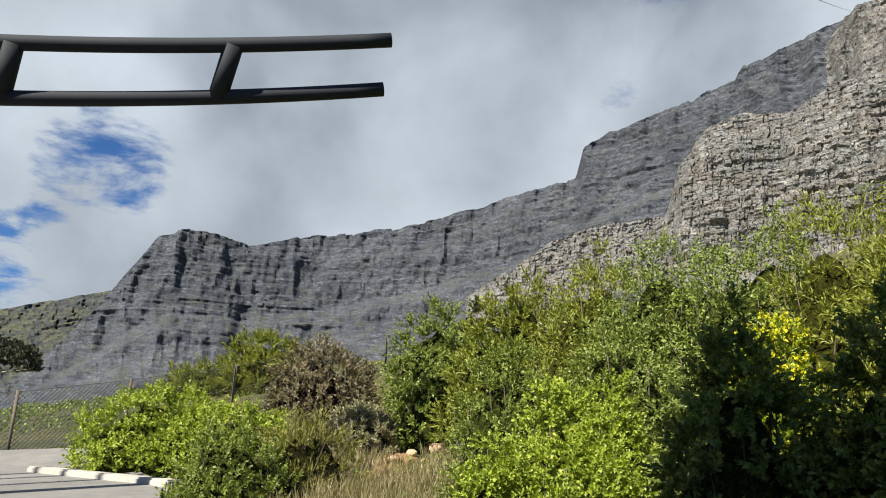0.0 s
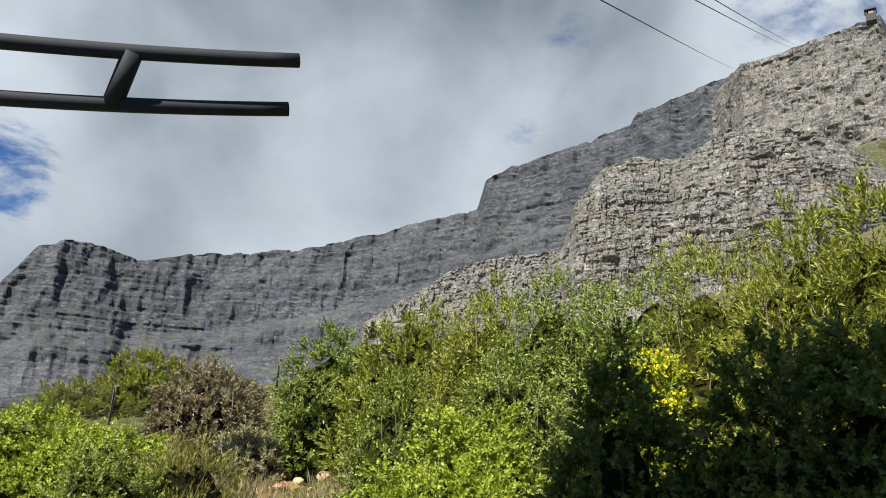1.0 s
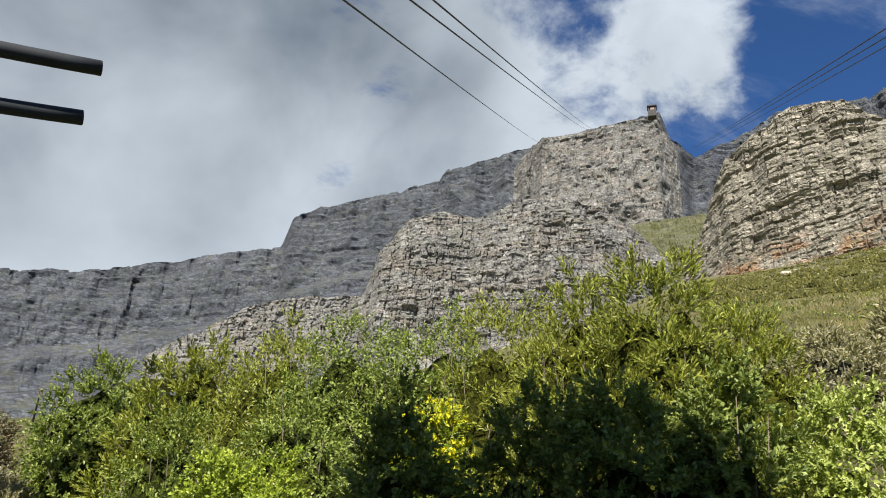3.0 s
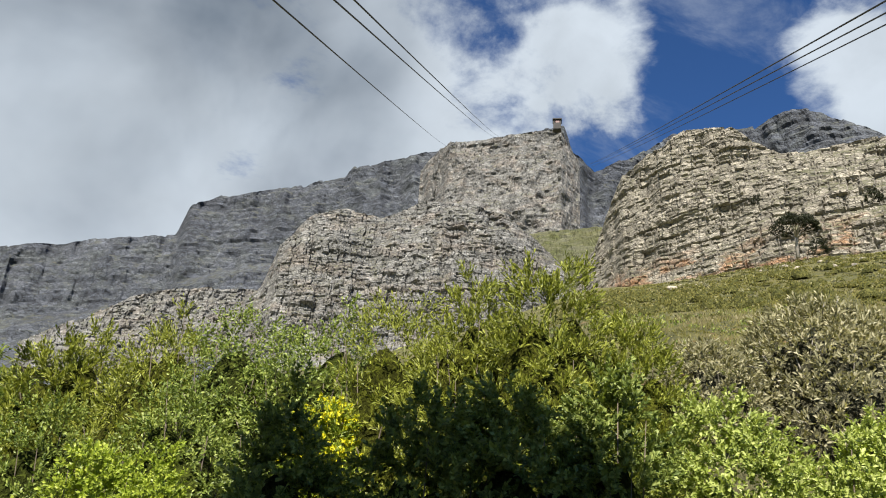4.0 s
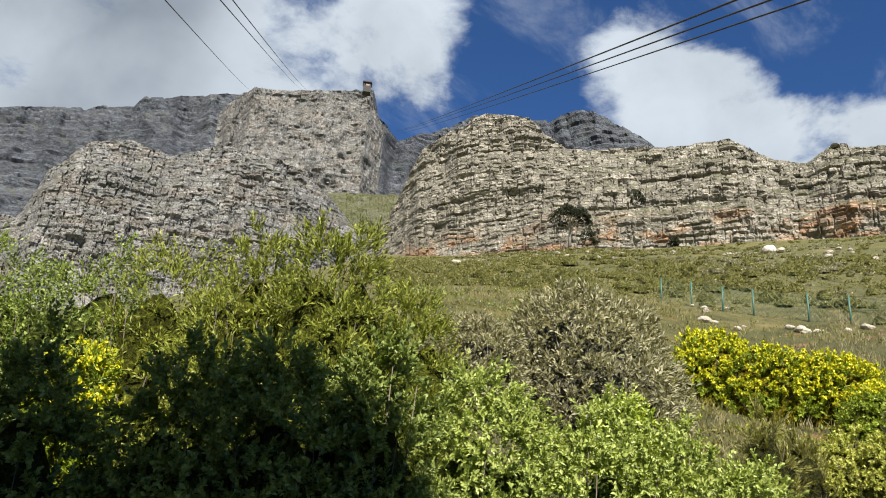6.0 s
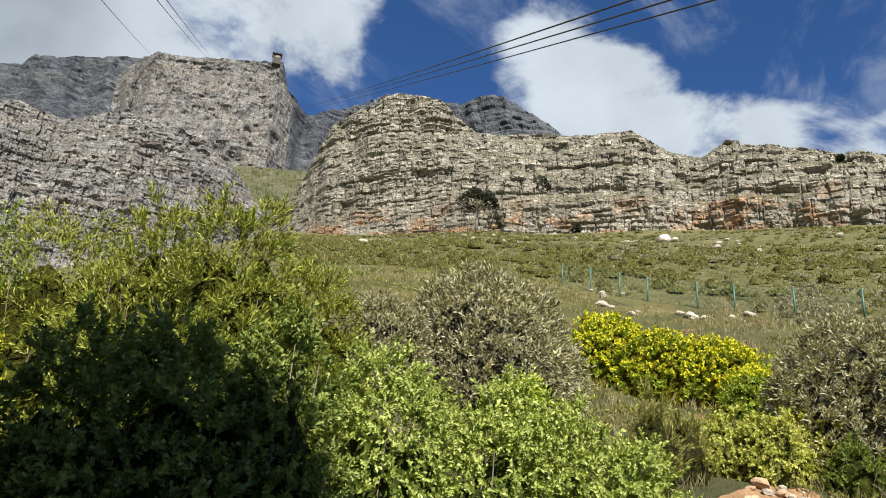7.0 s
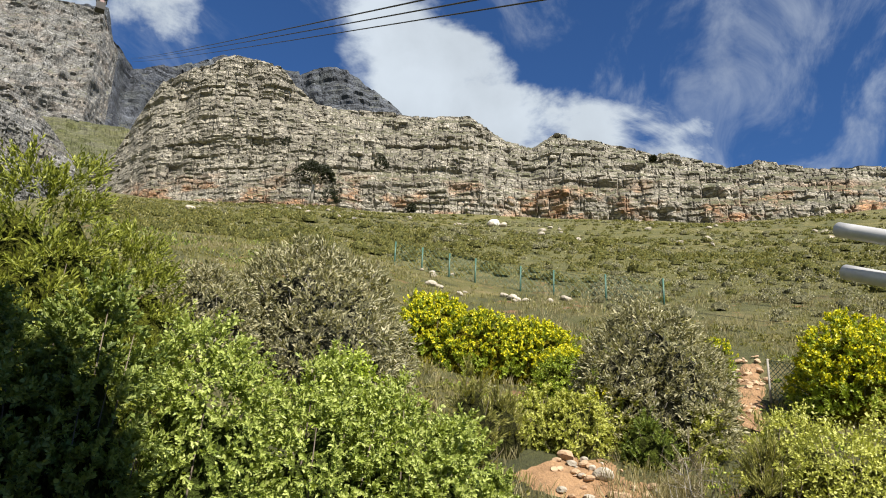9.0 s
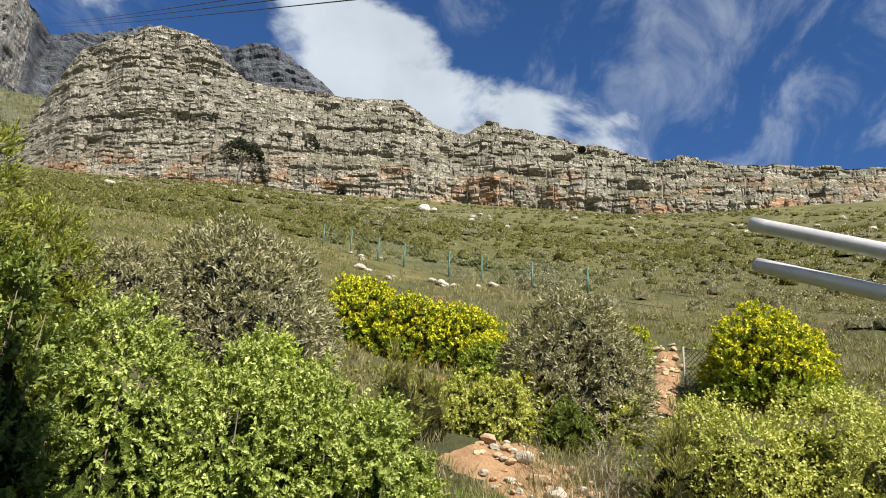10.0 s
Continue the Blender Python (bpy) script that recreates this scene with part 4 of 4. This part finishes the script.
# dark paint, so that the added coach bounces little light back
COACH = plain_material("navy_coach_paint", (0.03, 0.04, 0.06), (0.05, 0.065, 0.09), 3.0, 0.4, 0, 0.05, 0.002)
COACH_GLASS = plain_material("tinted_glass", (0.01, 0.012, 0.014), (0.02, 0.022, 0.025), 3.0, 0.08, 0, 0.02, 0.001)
coach()


# ---- double tube rails of a height barrier ----
def rail(name, label, mat, eye, a0, a1, b0, b1, d0, d1, radius, sag, braces, post_at):
    """Two parallel tubes given by the angles of their ends, with slanting braces, held by a post outside the view."""
    holder = new(name)
    eye = Vector(eye)
    A0, A1 = eye + way(*a0) * d0, eye + way(*a1) * d1
    B0, B1 = eye + way(*b0) * d0, eye + way(*b1) * d1

    def along(p, q, t):
        return p.lerp(q, t) - Vector((0, 0, sag * 4 * t * (1 - t)))

    for p, q in ((A0, A1), (B0, B1)):
        pts = [along(p, q, -post_at + (1 + post_at) * i / 16) for i in range(17)]
        child("tube", tube_mesh("tube", [(pts, [radius] * 17)], mat, 20), holder)
    for t in braces:
        child("brace", tube_mesh("brace", [([along(A0, A1, t), along(B0, B1, t - 0.03)], [radius * 1.3] * 2)], mat, 12), holder)
    p = along(A0, A1, -post_at)
    child("post", tube_mesh("post", [([(p.x, p.y, gz(p.x, p.y) - 0.3), (p.x, p.y, p.z + 0.2)], [radius * 1.6] * 2)], mat, 16), holder)
    tagged(holder, label, "barrier")


rail("height_barrier", "double steel tube arm of a height barrier, coloured near-black as if backlit", STEEL_DARK, (0, 0, EYE),
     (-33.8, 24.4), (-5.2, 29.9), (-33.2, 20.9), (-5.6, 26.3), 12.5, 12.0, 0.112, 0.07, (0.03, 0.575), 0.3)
rail("height_barrier", "galvanised double steel tube arm of a height barrier", STEEL, (0.041, -0.043, EYE - 0.006),
     (107.5, 15.3), (99.2, 18.0), (107.2, 12.5), (99.3, 15.1), 5.0, 5.6, 0.05, 0.0, (), 1.2)


# ---- the open slope: scrub, grass and stones ----
def inside(rng, n, az0, az1, d0, d1, power=0.5):
    az = np.radians(rng.uniform(az0, az1, n))
    d = d0 + (d1 - d0) * rng.random(n) ** power
    return np.sin(az) * d, np.cos(az) * d, d


def stuff(name, label, category, V, F, mat):
    ob = new(name, mesh_from(name, V, F, mat))
    return tagged(ob, label, category, kind="stuff")


def off_path(x, y):
    """False where the footpath and the bare soil lie."""
    az, d = np.degrees(np.arctan2(x, y)), np.hypot(x, y)
    path = (np.abs(az - 92.4) < 1.7) & (d > 11.5) & (d < 26)
    soil = (az > 77) & (az < 92) & (np.abs(d - np.interp(az, (78, 92), (13.9, 10.9))) < 1.3)
    return ~(path | soil)


def scrub(name, label, mat, seed, n, az0, az1, d0, d1, low, high, per, leaf, clump, power=0.6, body=None):
    """Many low shrubs over the slope, each a little dome of leaves, with a closed body inside the larger ones."""
    rng = np.random.default_rng(seed)
    x, y, d = inside(rng, n, az0, az1, d0, d1, power)
    want = fractal(x / 11, y / 11, seed, 3) + 0.25 * rng.random(n)
    keep = (want > np.quantile(want, clump)) & off_path(x, y)
    x, y, d = x[keep], y[keep], d[keep]
    z = ground_z(x, y)
    size = rng.uniform(low, high, len(x))
    u = rng.normal(size=(len(x), per, 3))
    u[..., 2] = np.abs(u[..., 2])
    u /= np.linalg.norm(u, axis=2)[..., None]
    tip = np.stack([x, y, z - 0.05], -1)[:, None, :] + u * size[:, None, None] * np.array([1.0, 1.0, 0.75]) * rng.uniform(0.6, 1.05, (len(x), per, 1))
    grow = np.repeat(leaf * np.maximum(1, d / 25) ** 0.6, per)[:, None]
    T, W = tip.reshape(-1, 3), u.reshape(-1, 3)
    m = len(T)
    W = W + 0.5 * rng.normal(size=(m, 3)) + np.array([0, 0, 0.4])
    W /= np.linalg.norm(W, axis=1)[:, None]
    side = np.cross(W, rng.normal(size=(m, 3)))
    side /= np.linalg.norm(side, axis=1)[:, None]
    V = np.stack([T - W * grow * 0.5, T + side * grow * 0.3, T + W * grow * 0.6, T - side * grow * 0.3], 1).reshape(-1, 3)
    ob = stuff(name, label, "scrub", V, np.arange(4 * m).reshape(-1, 4), mat)
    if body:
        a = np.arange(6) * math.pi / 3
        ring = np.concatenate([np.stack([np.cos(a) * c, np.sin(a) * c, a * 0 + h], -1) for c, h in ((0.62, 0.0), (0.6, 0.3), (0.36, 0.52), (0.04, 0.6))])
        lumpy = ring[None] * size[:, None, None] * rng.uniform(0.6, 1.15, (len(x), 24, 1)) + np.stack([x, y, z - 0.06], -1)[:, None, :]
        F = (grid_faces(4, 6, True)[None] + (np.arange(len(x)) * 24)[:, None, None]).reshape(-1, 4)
        tagged(child("filler_core", mesh_from("filler_core", lumpy.reshape(-1, 3), F, body, True), ob, "closed filler bodies inside the shrubs"), kind="stuff")
    return ob


def grass(name, label, mat, seed, n, az0, az1, d0, d1, tall, clump, blades=7, power=0.7):
    rng = np.random.default_rng(seed)
    x, y, d = inside(rng, n, az0, az1, d0, d1, power)
    want = fractal(x / 3, y / 3, seed, 3) + 0.2 * rng.random(n)
    keep = (want > np.quantile(want, clump)) & (off_path(x, y) | (rng.random(n) < 0.16))
    x, y, d = (np.repeat(a[keep], blades) for a in (x, y, d))
    m = len(x)
    x, y = x + rng.normal(size=m) * 0.05, y + rng.normal(size=m) * 0.05
    base = np.stack([x, y, ground_z(x, y) - 0.03], -1)
    far = np.maximum(1, d / 10)[:, None] ** 0.55
    tip = base + np.stack([rng.normal(size=m) * 0.3, rng.normal(size=m) * 0.3, rng.uniform(0.6, 1.1, m)], -1) * tall
    side = rng.normal(size=(m, 3)) * np.array([1, 1, 0])
    side /= np.linalg.norm(side, axis=1)[:, None]
    mid = base * 0.45 + tip * 0.55 + np.array([0, 0, 0.06]) * tall
    V = np.stack([base, mid + side * 0.006 * far, tip, mid - side * 0.006 * far], 1).reshape(-1, 3)
    return stuff(name, label, "grass", V, np.arange(4 * m).reshape(-1, 4), mat)


# filler bodies of the shrubs, the dark between their leaves painted in
SCRUB_BODY = core_material("scrub_body", (0.06, 0.065, 0.022), (0.16, 0.155, 0.05), 0.14)
GREY_BODY = core_material("grey_scrub_body", (0.08, 0.08, 0.045), (0.22, 0.21, 0.125), 0.14)
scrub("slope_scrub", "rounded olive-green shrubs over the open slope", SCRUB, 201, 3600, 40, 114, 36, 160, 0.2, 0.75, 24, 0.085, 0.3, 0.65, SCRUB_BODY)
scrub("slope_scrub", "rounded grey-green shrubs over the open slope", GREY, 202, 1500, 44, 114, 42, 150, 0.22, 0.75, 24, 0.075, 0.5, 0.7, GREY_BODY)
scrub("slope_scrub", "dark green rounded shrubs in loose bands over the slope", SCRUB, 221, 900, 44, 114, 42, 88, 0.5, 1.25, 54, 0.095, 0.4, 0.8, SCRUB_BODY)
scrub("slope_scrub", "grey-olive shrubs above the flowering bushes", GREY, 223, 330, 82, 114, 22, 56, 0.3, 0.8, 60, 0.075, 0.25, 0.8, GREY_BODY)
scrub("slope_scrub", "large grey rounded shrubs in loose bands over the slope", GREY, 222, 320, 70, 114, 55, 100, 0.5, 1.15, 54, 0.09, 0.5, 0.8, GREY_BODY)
scrub("slope_scrub", "low olive scrub between the shrubs", SCRUB, 203, 4200, 40, 114, 14, 70, 0.15, 0.5, 16, 0.08, 0.35, 0.8)
scrub("bank_scrub", "low mixed green scrub on the bank", GREEN, 204, 700, -17, 60, 8, 40, 0.25, 0.6, 30, 0.09, 0.3)
scrub("bank_scrub", "low mixed green scrub behind the wire fence", GREEN, 208, 300, -36, -14, 25, 50, 0.25, 0.7, 50, 0.11, 0.2)
scrub("bank_scrub", "low yellow-green scrub between the bushes", LIME, 205, 500, 50, 112, 9, 26, 0.15, 0.45, 60, 0.07, 0.5)
scrub("bank_scrub", "low olive scrub between the bushes", SCRUB, 206, 1300, 50, 112, 6, 30, 0.15, 0.42, 30, 0.08, 0.3)
grass("slope_grass", "dry grass between the scrub", STRAW, 211, 6000, 50, 113, 7, 40, 0.34, 0.4)
grass("bank_grass", "dry grass on the bank", STRAW, 212, 2500, -16, 50, 7, 30, 0.3, 0.45)
grass("bank_grass", "tall dry grass tufts on the bare soil", STRAW, 217, 420, 82.5, 88.5, 10.8, 13.5, 0.55, 0.05, 9)
grass("bank_grass", "pale dry grass at the foot of the bank", STRAW, 216, 1500, -14, 3, 7, 13, 0.4, 0.3, 7)
grass("slope_grass", "green grass between the scrub", SCRUB, 213, 4500, 45, 113, 7, 50, 0.3, 0.3, 6)
grass("bank_grass", "thin green and dry grass at the foot of the bank", STRAW, 214, 1800, 70, 100, 6, 13, 0.28, 0.4, 6)
grass("bank_grass", "thin green grass at the foot of the bank", GREEN, 215, 1800, 66, 100, 5.5, 12, 0.25, 0.3, 6)


def stone_mesh(seed, mat, squash=0.7):
    rng = np.random.default_rng(seed)
    bm = bmesh.new()
    bmesh.ops.create_icosphere(bm, subdivisions=2, radius=1.0)
    cuts = rng.normal(size=(7, 3))
    cuts /= np.linalg.norm(cuts, axis=1)[:, None]
    for v in bm.verts:
        for c in cuts:
            over = v.co.dot(Vector(c)) - 0.72
            if over > 0:
                v.co -= Vector(c) * over
        v.co += Vector(rng.normal(size=3)) * 0.025
        v.co.z *= squash
    me = bpy.data.meshes.new("stone")
    bm.to_mesh(me)
    bm.free()
    me.materials.append(mat)
    return me


STONES = [stone_mesh(i, STONE) for i in range(4)] + [stone_mesh(i + 9, RED_STONE) for i in range(3)] + [stone_mesh(33, WHITE_STONE, 1.0)]


def stone(name, label, which, az, dist, size, turn=0.0, group=""):
    ob = new(name, STONES[which])
    p = on_ground(az, dist)
    ob.location = (p.x, p.y, p.z + size * 0.3 + (0.05 if dist < 27 else 0.0))
    ob.scale = (size, size * 0.85, size * 0.8)
    ob.rotation_euler = (0.1, 0.15, turn)
    return tagged(ob, label, "rock", group)


rng = np.random.default_rng(5)
stone("boulder", "large white boulder lying below the cliff band", 7, 73.8, 116, 1.25, 0.6)
stone("boulder", "pale boulder lying below the cliff band", 1, 74.6, 108, 0.8, 1.4)
for i in range(70):
    az, dist = rng.uniform(46, 112), rng.uniform(80, 128)
    stone("stone", "pale sandstone block scattered on the slope", int(rng.integers(4)), az, dist, rng.uniform(0.25, 0.75), rng.uniform(0, 6), "stones on the slope")
for i in range(16):
    az, dist = rng.uniform(68, 81), rng.uniform(33, 40)
    stone("stone", "pale rock beside the green fence", int(rng.integers(4)), az, dist, rng.uniform(0.1, 0.34), rng.uniform(0, 6), "rocks by the fence")
for az, dist, size, kind in [(79.7, 14.2, 0.2, 5), (82.3, 13.6, 0.24, 1), (83.6, 12.8, 0.2, 4), (84.7, 12.4, 0.22, 1), (81.0, 14.0, 0.14, 4), (87.5, 12.6, 0.16, 5), (90.5, 12.0, 0.14, 5), (80.4, 13.6, 0.12, 6), (79.0, 14.0, 0.1, 4), (86, 13.4, 0.1, 0), (88.8, 12.2, 0.2, 4)]:
    stone("stone", "weathered stone on bare ochre soil", kind, az, dist, size, rng.uniform(0, 6), "stones on bare soil")
for i in range(48):
    t = rng.random()
    az, dist = 92.1 + 0.6 * t + rng.normal() * 0.7, 17.5 + 8 * t
    stone("stone", "ochre stone lying on the footpath", int(rng.integers(4, 7)), az, dist, rng.uniform(0.05, 0.14), rng.uniform(0, 6), "stones of the path")
for i in range(12):
    stone("stone", "ochre stone on the eroded bank", int(rng.integers(4, 7)), rng.uniform(-4.5, 0.5), rng.uniform(12, 19), rng.uniform(0.06, 0.2), rng.uniform(0, 6), "stones on the bank")


for i in range(90):
    t = rng.random()
    az, dist = 78.5 + 13 * t + rng.normal() * 0.4, 13.9 - 2.9 * t + rng.normal() * 0.75
    stone("stone", "small stone on bare ochre soil", int(rng.integers(3, 7)), az, dist, rng.uniform(0.03, 0.13), rng.uniform(0, 6), "stones on bare soil")


def soil_patch(name, label, path, half, lift=0.05):
    """A bare strip of soil that follows the ground along a short path of (azimuth, distance)."""
    P = np.array(path, float)
    t = np.linspace(0, 1, 90)
    k = np.linspace(0, 1, len(P))
    az, d = np.radians(np.interp(t, k, P[:, 0])), np.interp(t, k, P[:, 1])
    cx, cy = np.sin(az) * d, np.cos(az) * d
    tx, ty = np.gradient(cx), np.gradient(cy)
    ln = np.hypot(tx, ty)
    nx, ny = -ty / ln, tx / ln
    w = np.linspace(-1, 1, 31)
    W, I = np.meshgrid(w, np.arange(90))
    edge = half * (0.4 + 1.3 * fractal(I * 0.11, W * 0 + np.sign(W) * 3, 31, 3))
    X, Y = cx[I] + nx[I] * W * edge, cy[I] + ny[I] * W * edge
    bulge = lift * (1 - W ** 2) + 0.2 * (fractal(X * 4.5, Y * 4.5, 12, 6, 0.75) - 0.5) * (1 - W ** 2) - 0.3 * W ** 4
    V = np.stack([X, Y, ground_z(X, Y) + bulge], -1).reshape(-1, 3)
    F = grid_faces(90, 31)
    ob = new(name, mesh_from(name, V, F[:, ::-1] if ((V[1] - V[0])[0] * (V[31] - V[0])[1] - (V[1] - V[0])[1] * (V[31] - V[0])[0]) < 0 else F, SOIL, True))
    return tagged(ob, label, "path", kind="structure")


soil_patch("footpath", "stony ochre footpath climbing the slope", [(92.2, 17.5), (92.6, 20.5), (92.7, 24.0)], 0.42, 0.07)
soil_patch("bare_soil", "bare ochre soil at the edge of the road", [(78.5, 13.9), (83, 13.0), (88, 11.8), (91.5, 10.9)], 1.4, 0.06)
soil_patch("bare_soil", "eroded ochre soil on the bank", [(-3.5, 11.5), (-2.8, 14.5), (-1.2, 19)], 0.5)


# ---- trees ----
def umbrella_tree(name, label, az, dist, height, width, seed, foot=0.0):
    rng = np.random.default_rng(seed)
    holder = new(name)
    p = on_ground(az, dist)
    holder.location = (p.x, p.y, p.z + foot)
    tips, ways = dome_points(rng, 1300, width, width, height * 0.36, make_lumps(rng, 16), 0.2)
    tips[:, 2] += height * 0.62
    V, F = leaves(rng, tips, ways, 8, 0.045 * height, 0.02 * height, 0.6, 0.0, 0.4, 0.1)
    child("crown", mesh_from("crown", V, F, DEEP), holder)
    paths = [([(0, 0, -1), (0.05 * height * 0.3, 0, height * 0.3), (0, 0.02 * height, height * 0.62)], (0.05 * height, 0.04 * height, 0.022 * height))]
    for i in range(9):
        t = tips[rng.integers(len(tips))] * 0.95
        paths.append(([(0.01 * height, 0, height * 0.4), tuple((np.array([0, 0, height * 0.5]) + t) / 2), tuple(t)], (0.016 * height, 0.011 * height, 0.004 * height)))
    child("trunk", tube_mesh("trunk", paths, PALE_BARK, 7), holder)
    return tagged(holder, label, "tree")


umbrella_tree("tree", "flat-crowned dark tree at the foot of the cliff", 58.9, 142, 7.4, 8.0, 301, 2.0)
umbrella_tree("tree", "flat-crowned dark tree beyond the wire fence", -31.6, 55, 5.0, 8.5, 302)


def ledge_shrub(az, dist, el, width, seed):
    rng = np.random.default_rng(seed)
    p = way(az, el) * (dist / math.cos(radians(el)))
    holder = new("shrub")
    holder.location = (p.x, p.y, p.z + EYE)
    tips, ways = dome_points(rng, 160, width, width, width * 0.7, make_lumps(rng, 8), 0.2)
    V, F = leaves(rng, tips, ways, 8, 0.4, 0.18, 0.6, 0.0, 0.4, 0.1)
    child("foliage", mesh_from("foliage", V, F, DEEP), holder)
    tagged(holder, "dark shrub growing on a cliff ledge", "shrub", "shrubs on the cliff")


for az, dist, el, width, seed in [(56.4, 184, 24.2, 5, 311), (60.3, 164, 20.6, 4.5, 312), (86.6, 141, 24.15, 1.3, 313), (64.3, 158, 23.6, 3.5, 314), (67.0, 148, 20.4, 2.2, 315)]:
    ledge_shrub(az, dist, el, width, seed)


# ---- fences ----
def post_mesh(height, radius, mat):
    return tube_mesh("post", [([(0, 0, -0.3), (0, 0, height)], [radius, radius])], mat, 8)


def mesh_panel(name, corners, cell, wire, mat):
    """Diamond wire netting between four corners: low a, low b, high b, high a."""
    a, b, c, d = (Vector(p) for p in corners)
    length, height = (b - a).length, (d - a).length
    nu, nv = max(2, int(length / cell)), max(2, int(height / cell))
    away = (b - a).cross(d - a).normalized()
    V, F = [], []

    def place(u, v):
        return a.lerp(b, u).lerp(d.lerp(c, u), v)

    def strip(p, q):
        side = (q - p).normalized().cross(away) * wire
        i = len(V)
        V.extend([tuple(p - side + away * wire), tuple(p + side - away * wire), tuple(q + side - away * wire), tuple(q - side + away * wire)])
        F.append((i, i + 1, i + 2, i + 3))

    for i in range(-nv, nu):
        u0, u1 = i / nu, (i + nv) / nu
        for s0, s1, flip in ((u0, u1, False), (u1, u0, True)):
            v0, v1 = 0.0, 1.0
            lo, hi = (s0, s1)
            if lo == hi:
                continue
            t0 = min(max((0 - lo) / (hi - lo), 0), 1) if hi > lo else min(max((1 - lo) / (hi - lo), 0), 1)
            t1 = min(max((1 - lo) / (hi - lo), 0), 1) if hi > lo else min(max((0 - lo) / (hi - lo), 0), 1)
            if t1 - t0 > 1e-4:
                strip(place(lo + (hi - lo) * t0, t0), place(lo + (hi - lo) * t1, t1))
    for v in (0.01, 0.5, 0.99):
        strip(place(0, v), place(1, v))
    return mesh_from(name, V, F, mat)


def fence(name, label, line, height, post_mat, wire_mat, cell, wire, radius, lean=0.0):
    """Posts along a line of (azimuth, distance) with netting between them."""
    holder = new(name)
    feet = [on_ground(az, d) for az, d in line]
    me = post_mesh(height, radius, post_mat)
    for p in feet:
        post = child("post", me, holder)
        post.location = p
        post.rotation_euler = (0, lean * 0.02, 0)
    for p, q in zip(feet, feet[1:]):
        up = Vector((0, 0, height * 0.98))
        tagged(child("netting", mesh_panel("netting", (p, q, q + up, p + up), cell, wire, wire_mat), holder), kind="stuff")
    return tagged(holder, label, "fence")


fence("wire_fence", "grey chain-link fence on steel posts climbing the bank", [(-37, 22), (-28.8, 22.3), (-22, 23), (-15, 26), (-8.5, 31), (-4, 34), (2, 38)], 1.62, BARK, WIRE, 0.12, 0.009, 0.045)
fence("green_fence", "green coated wire fence across the slope", [(66, 40), (68.2, 39.5), (70.4, 39), (72.5, 38.5), (76.1, 38), (78.7, 37.5), (82.7, 37), (87, 37)], 1.35, GREEN_POST, GREEN_POST, 0.3, 0.004, 0.045)
fence("path_fence", "short piece of green netting on a pale post", [(93.9, 19.8), (96.4, 19.2)], 1.05, PALE_BARK, GREEN_POST, 0.12, 0.005, 0.028)


# ---- the end of the road ----
def road_end():
    bm = bmesh.new()
    ring = [bm.verts.new((q.x, q.y, 0.0)) for q in (spot(-24, 2), spot(-19, 14.0), spot(-24, 20.5), spot(-34, 24), spot(-75, 24), spot(-100, 10))]
    for v in ring:
        v.co.z = gz(v.co.x, v.co.y) + 0.12
    bm.faces.new(ring)
    bmesh.ops.recalc_face_normals(bm, faces=bm.faces)
    me = bpy.data.meshes.new("road")
    bm.to_mesh(me)
    bm.free()
    me.materials.append(PAVING)
    tagged(new("pavement", me), "grey worn pavement at the road's edge", "pavement", kind="structure")
    walls = [((-34, 20.5), (-23.2, 19.5)), ((-23.2, 19.5), (-26.9, 16.8)), ((-26.9, 16.8), (-18.5, 13.5))]
    for (a0, d0), (a1, d1) in walls:
        A, B = spot(a0, d0), spot(a1, d1)
        mid = (A + B) / 2
        top = EYE - 0.052 * mid.length
        ob = new("kerb", box_mesh("kerb", ((B - A).length + 0.2, 0.32, 0.9), CONCRETE, 0.03, -0.45))
        ob.location = (mid.x, mid.y, top)
        ob.rotation_euler = (0, 0, math.atan2(B.y - A.y, B.x - A.x))
        tagged(ob, "low concrete retaining kerb with a flat top", "kerb", kind="structure")


road_end()
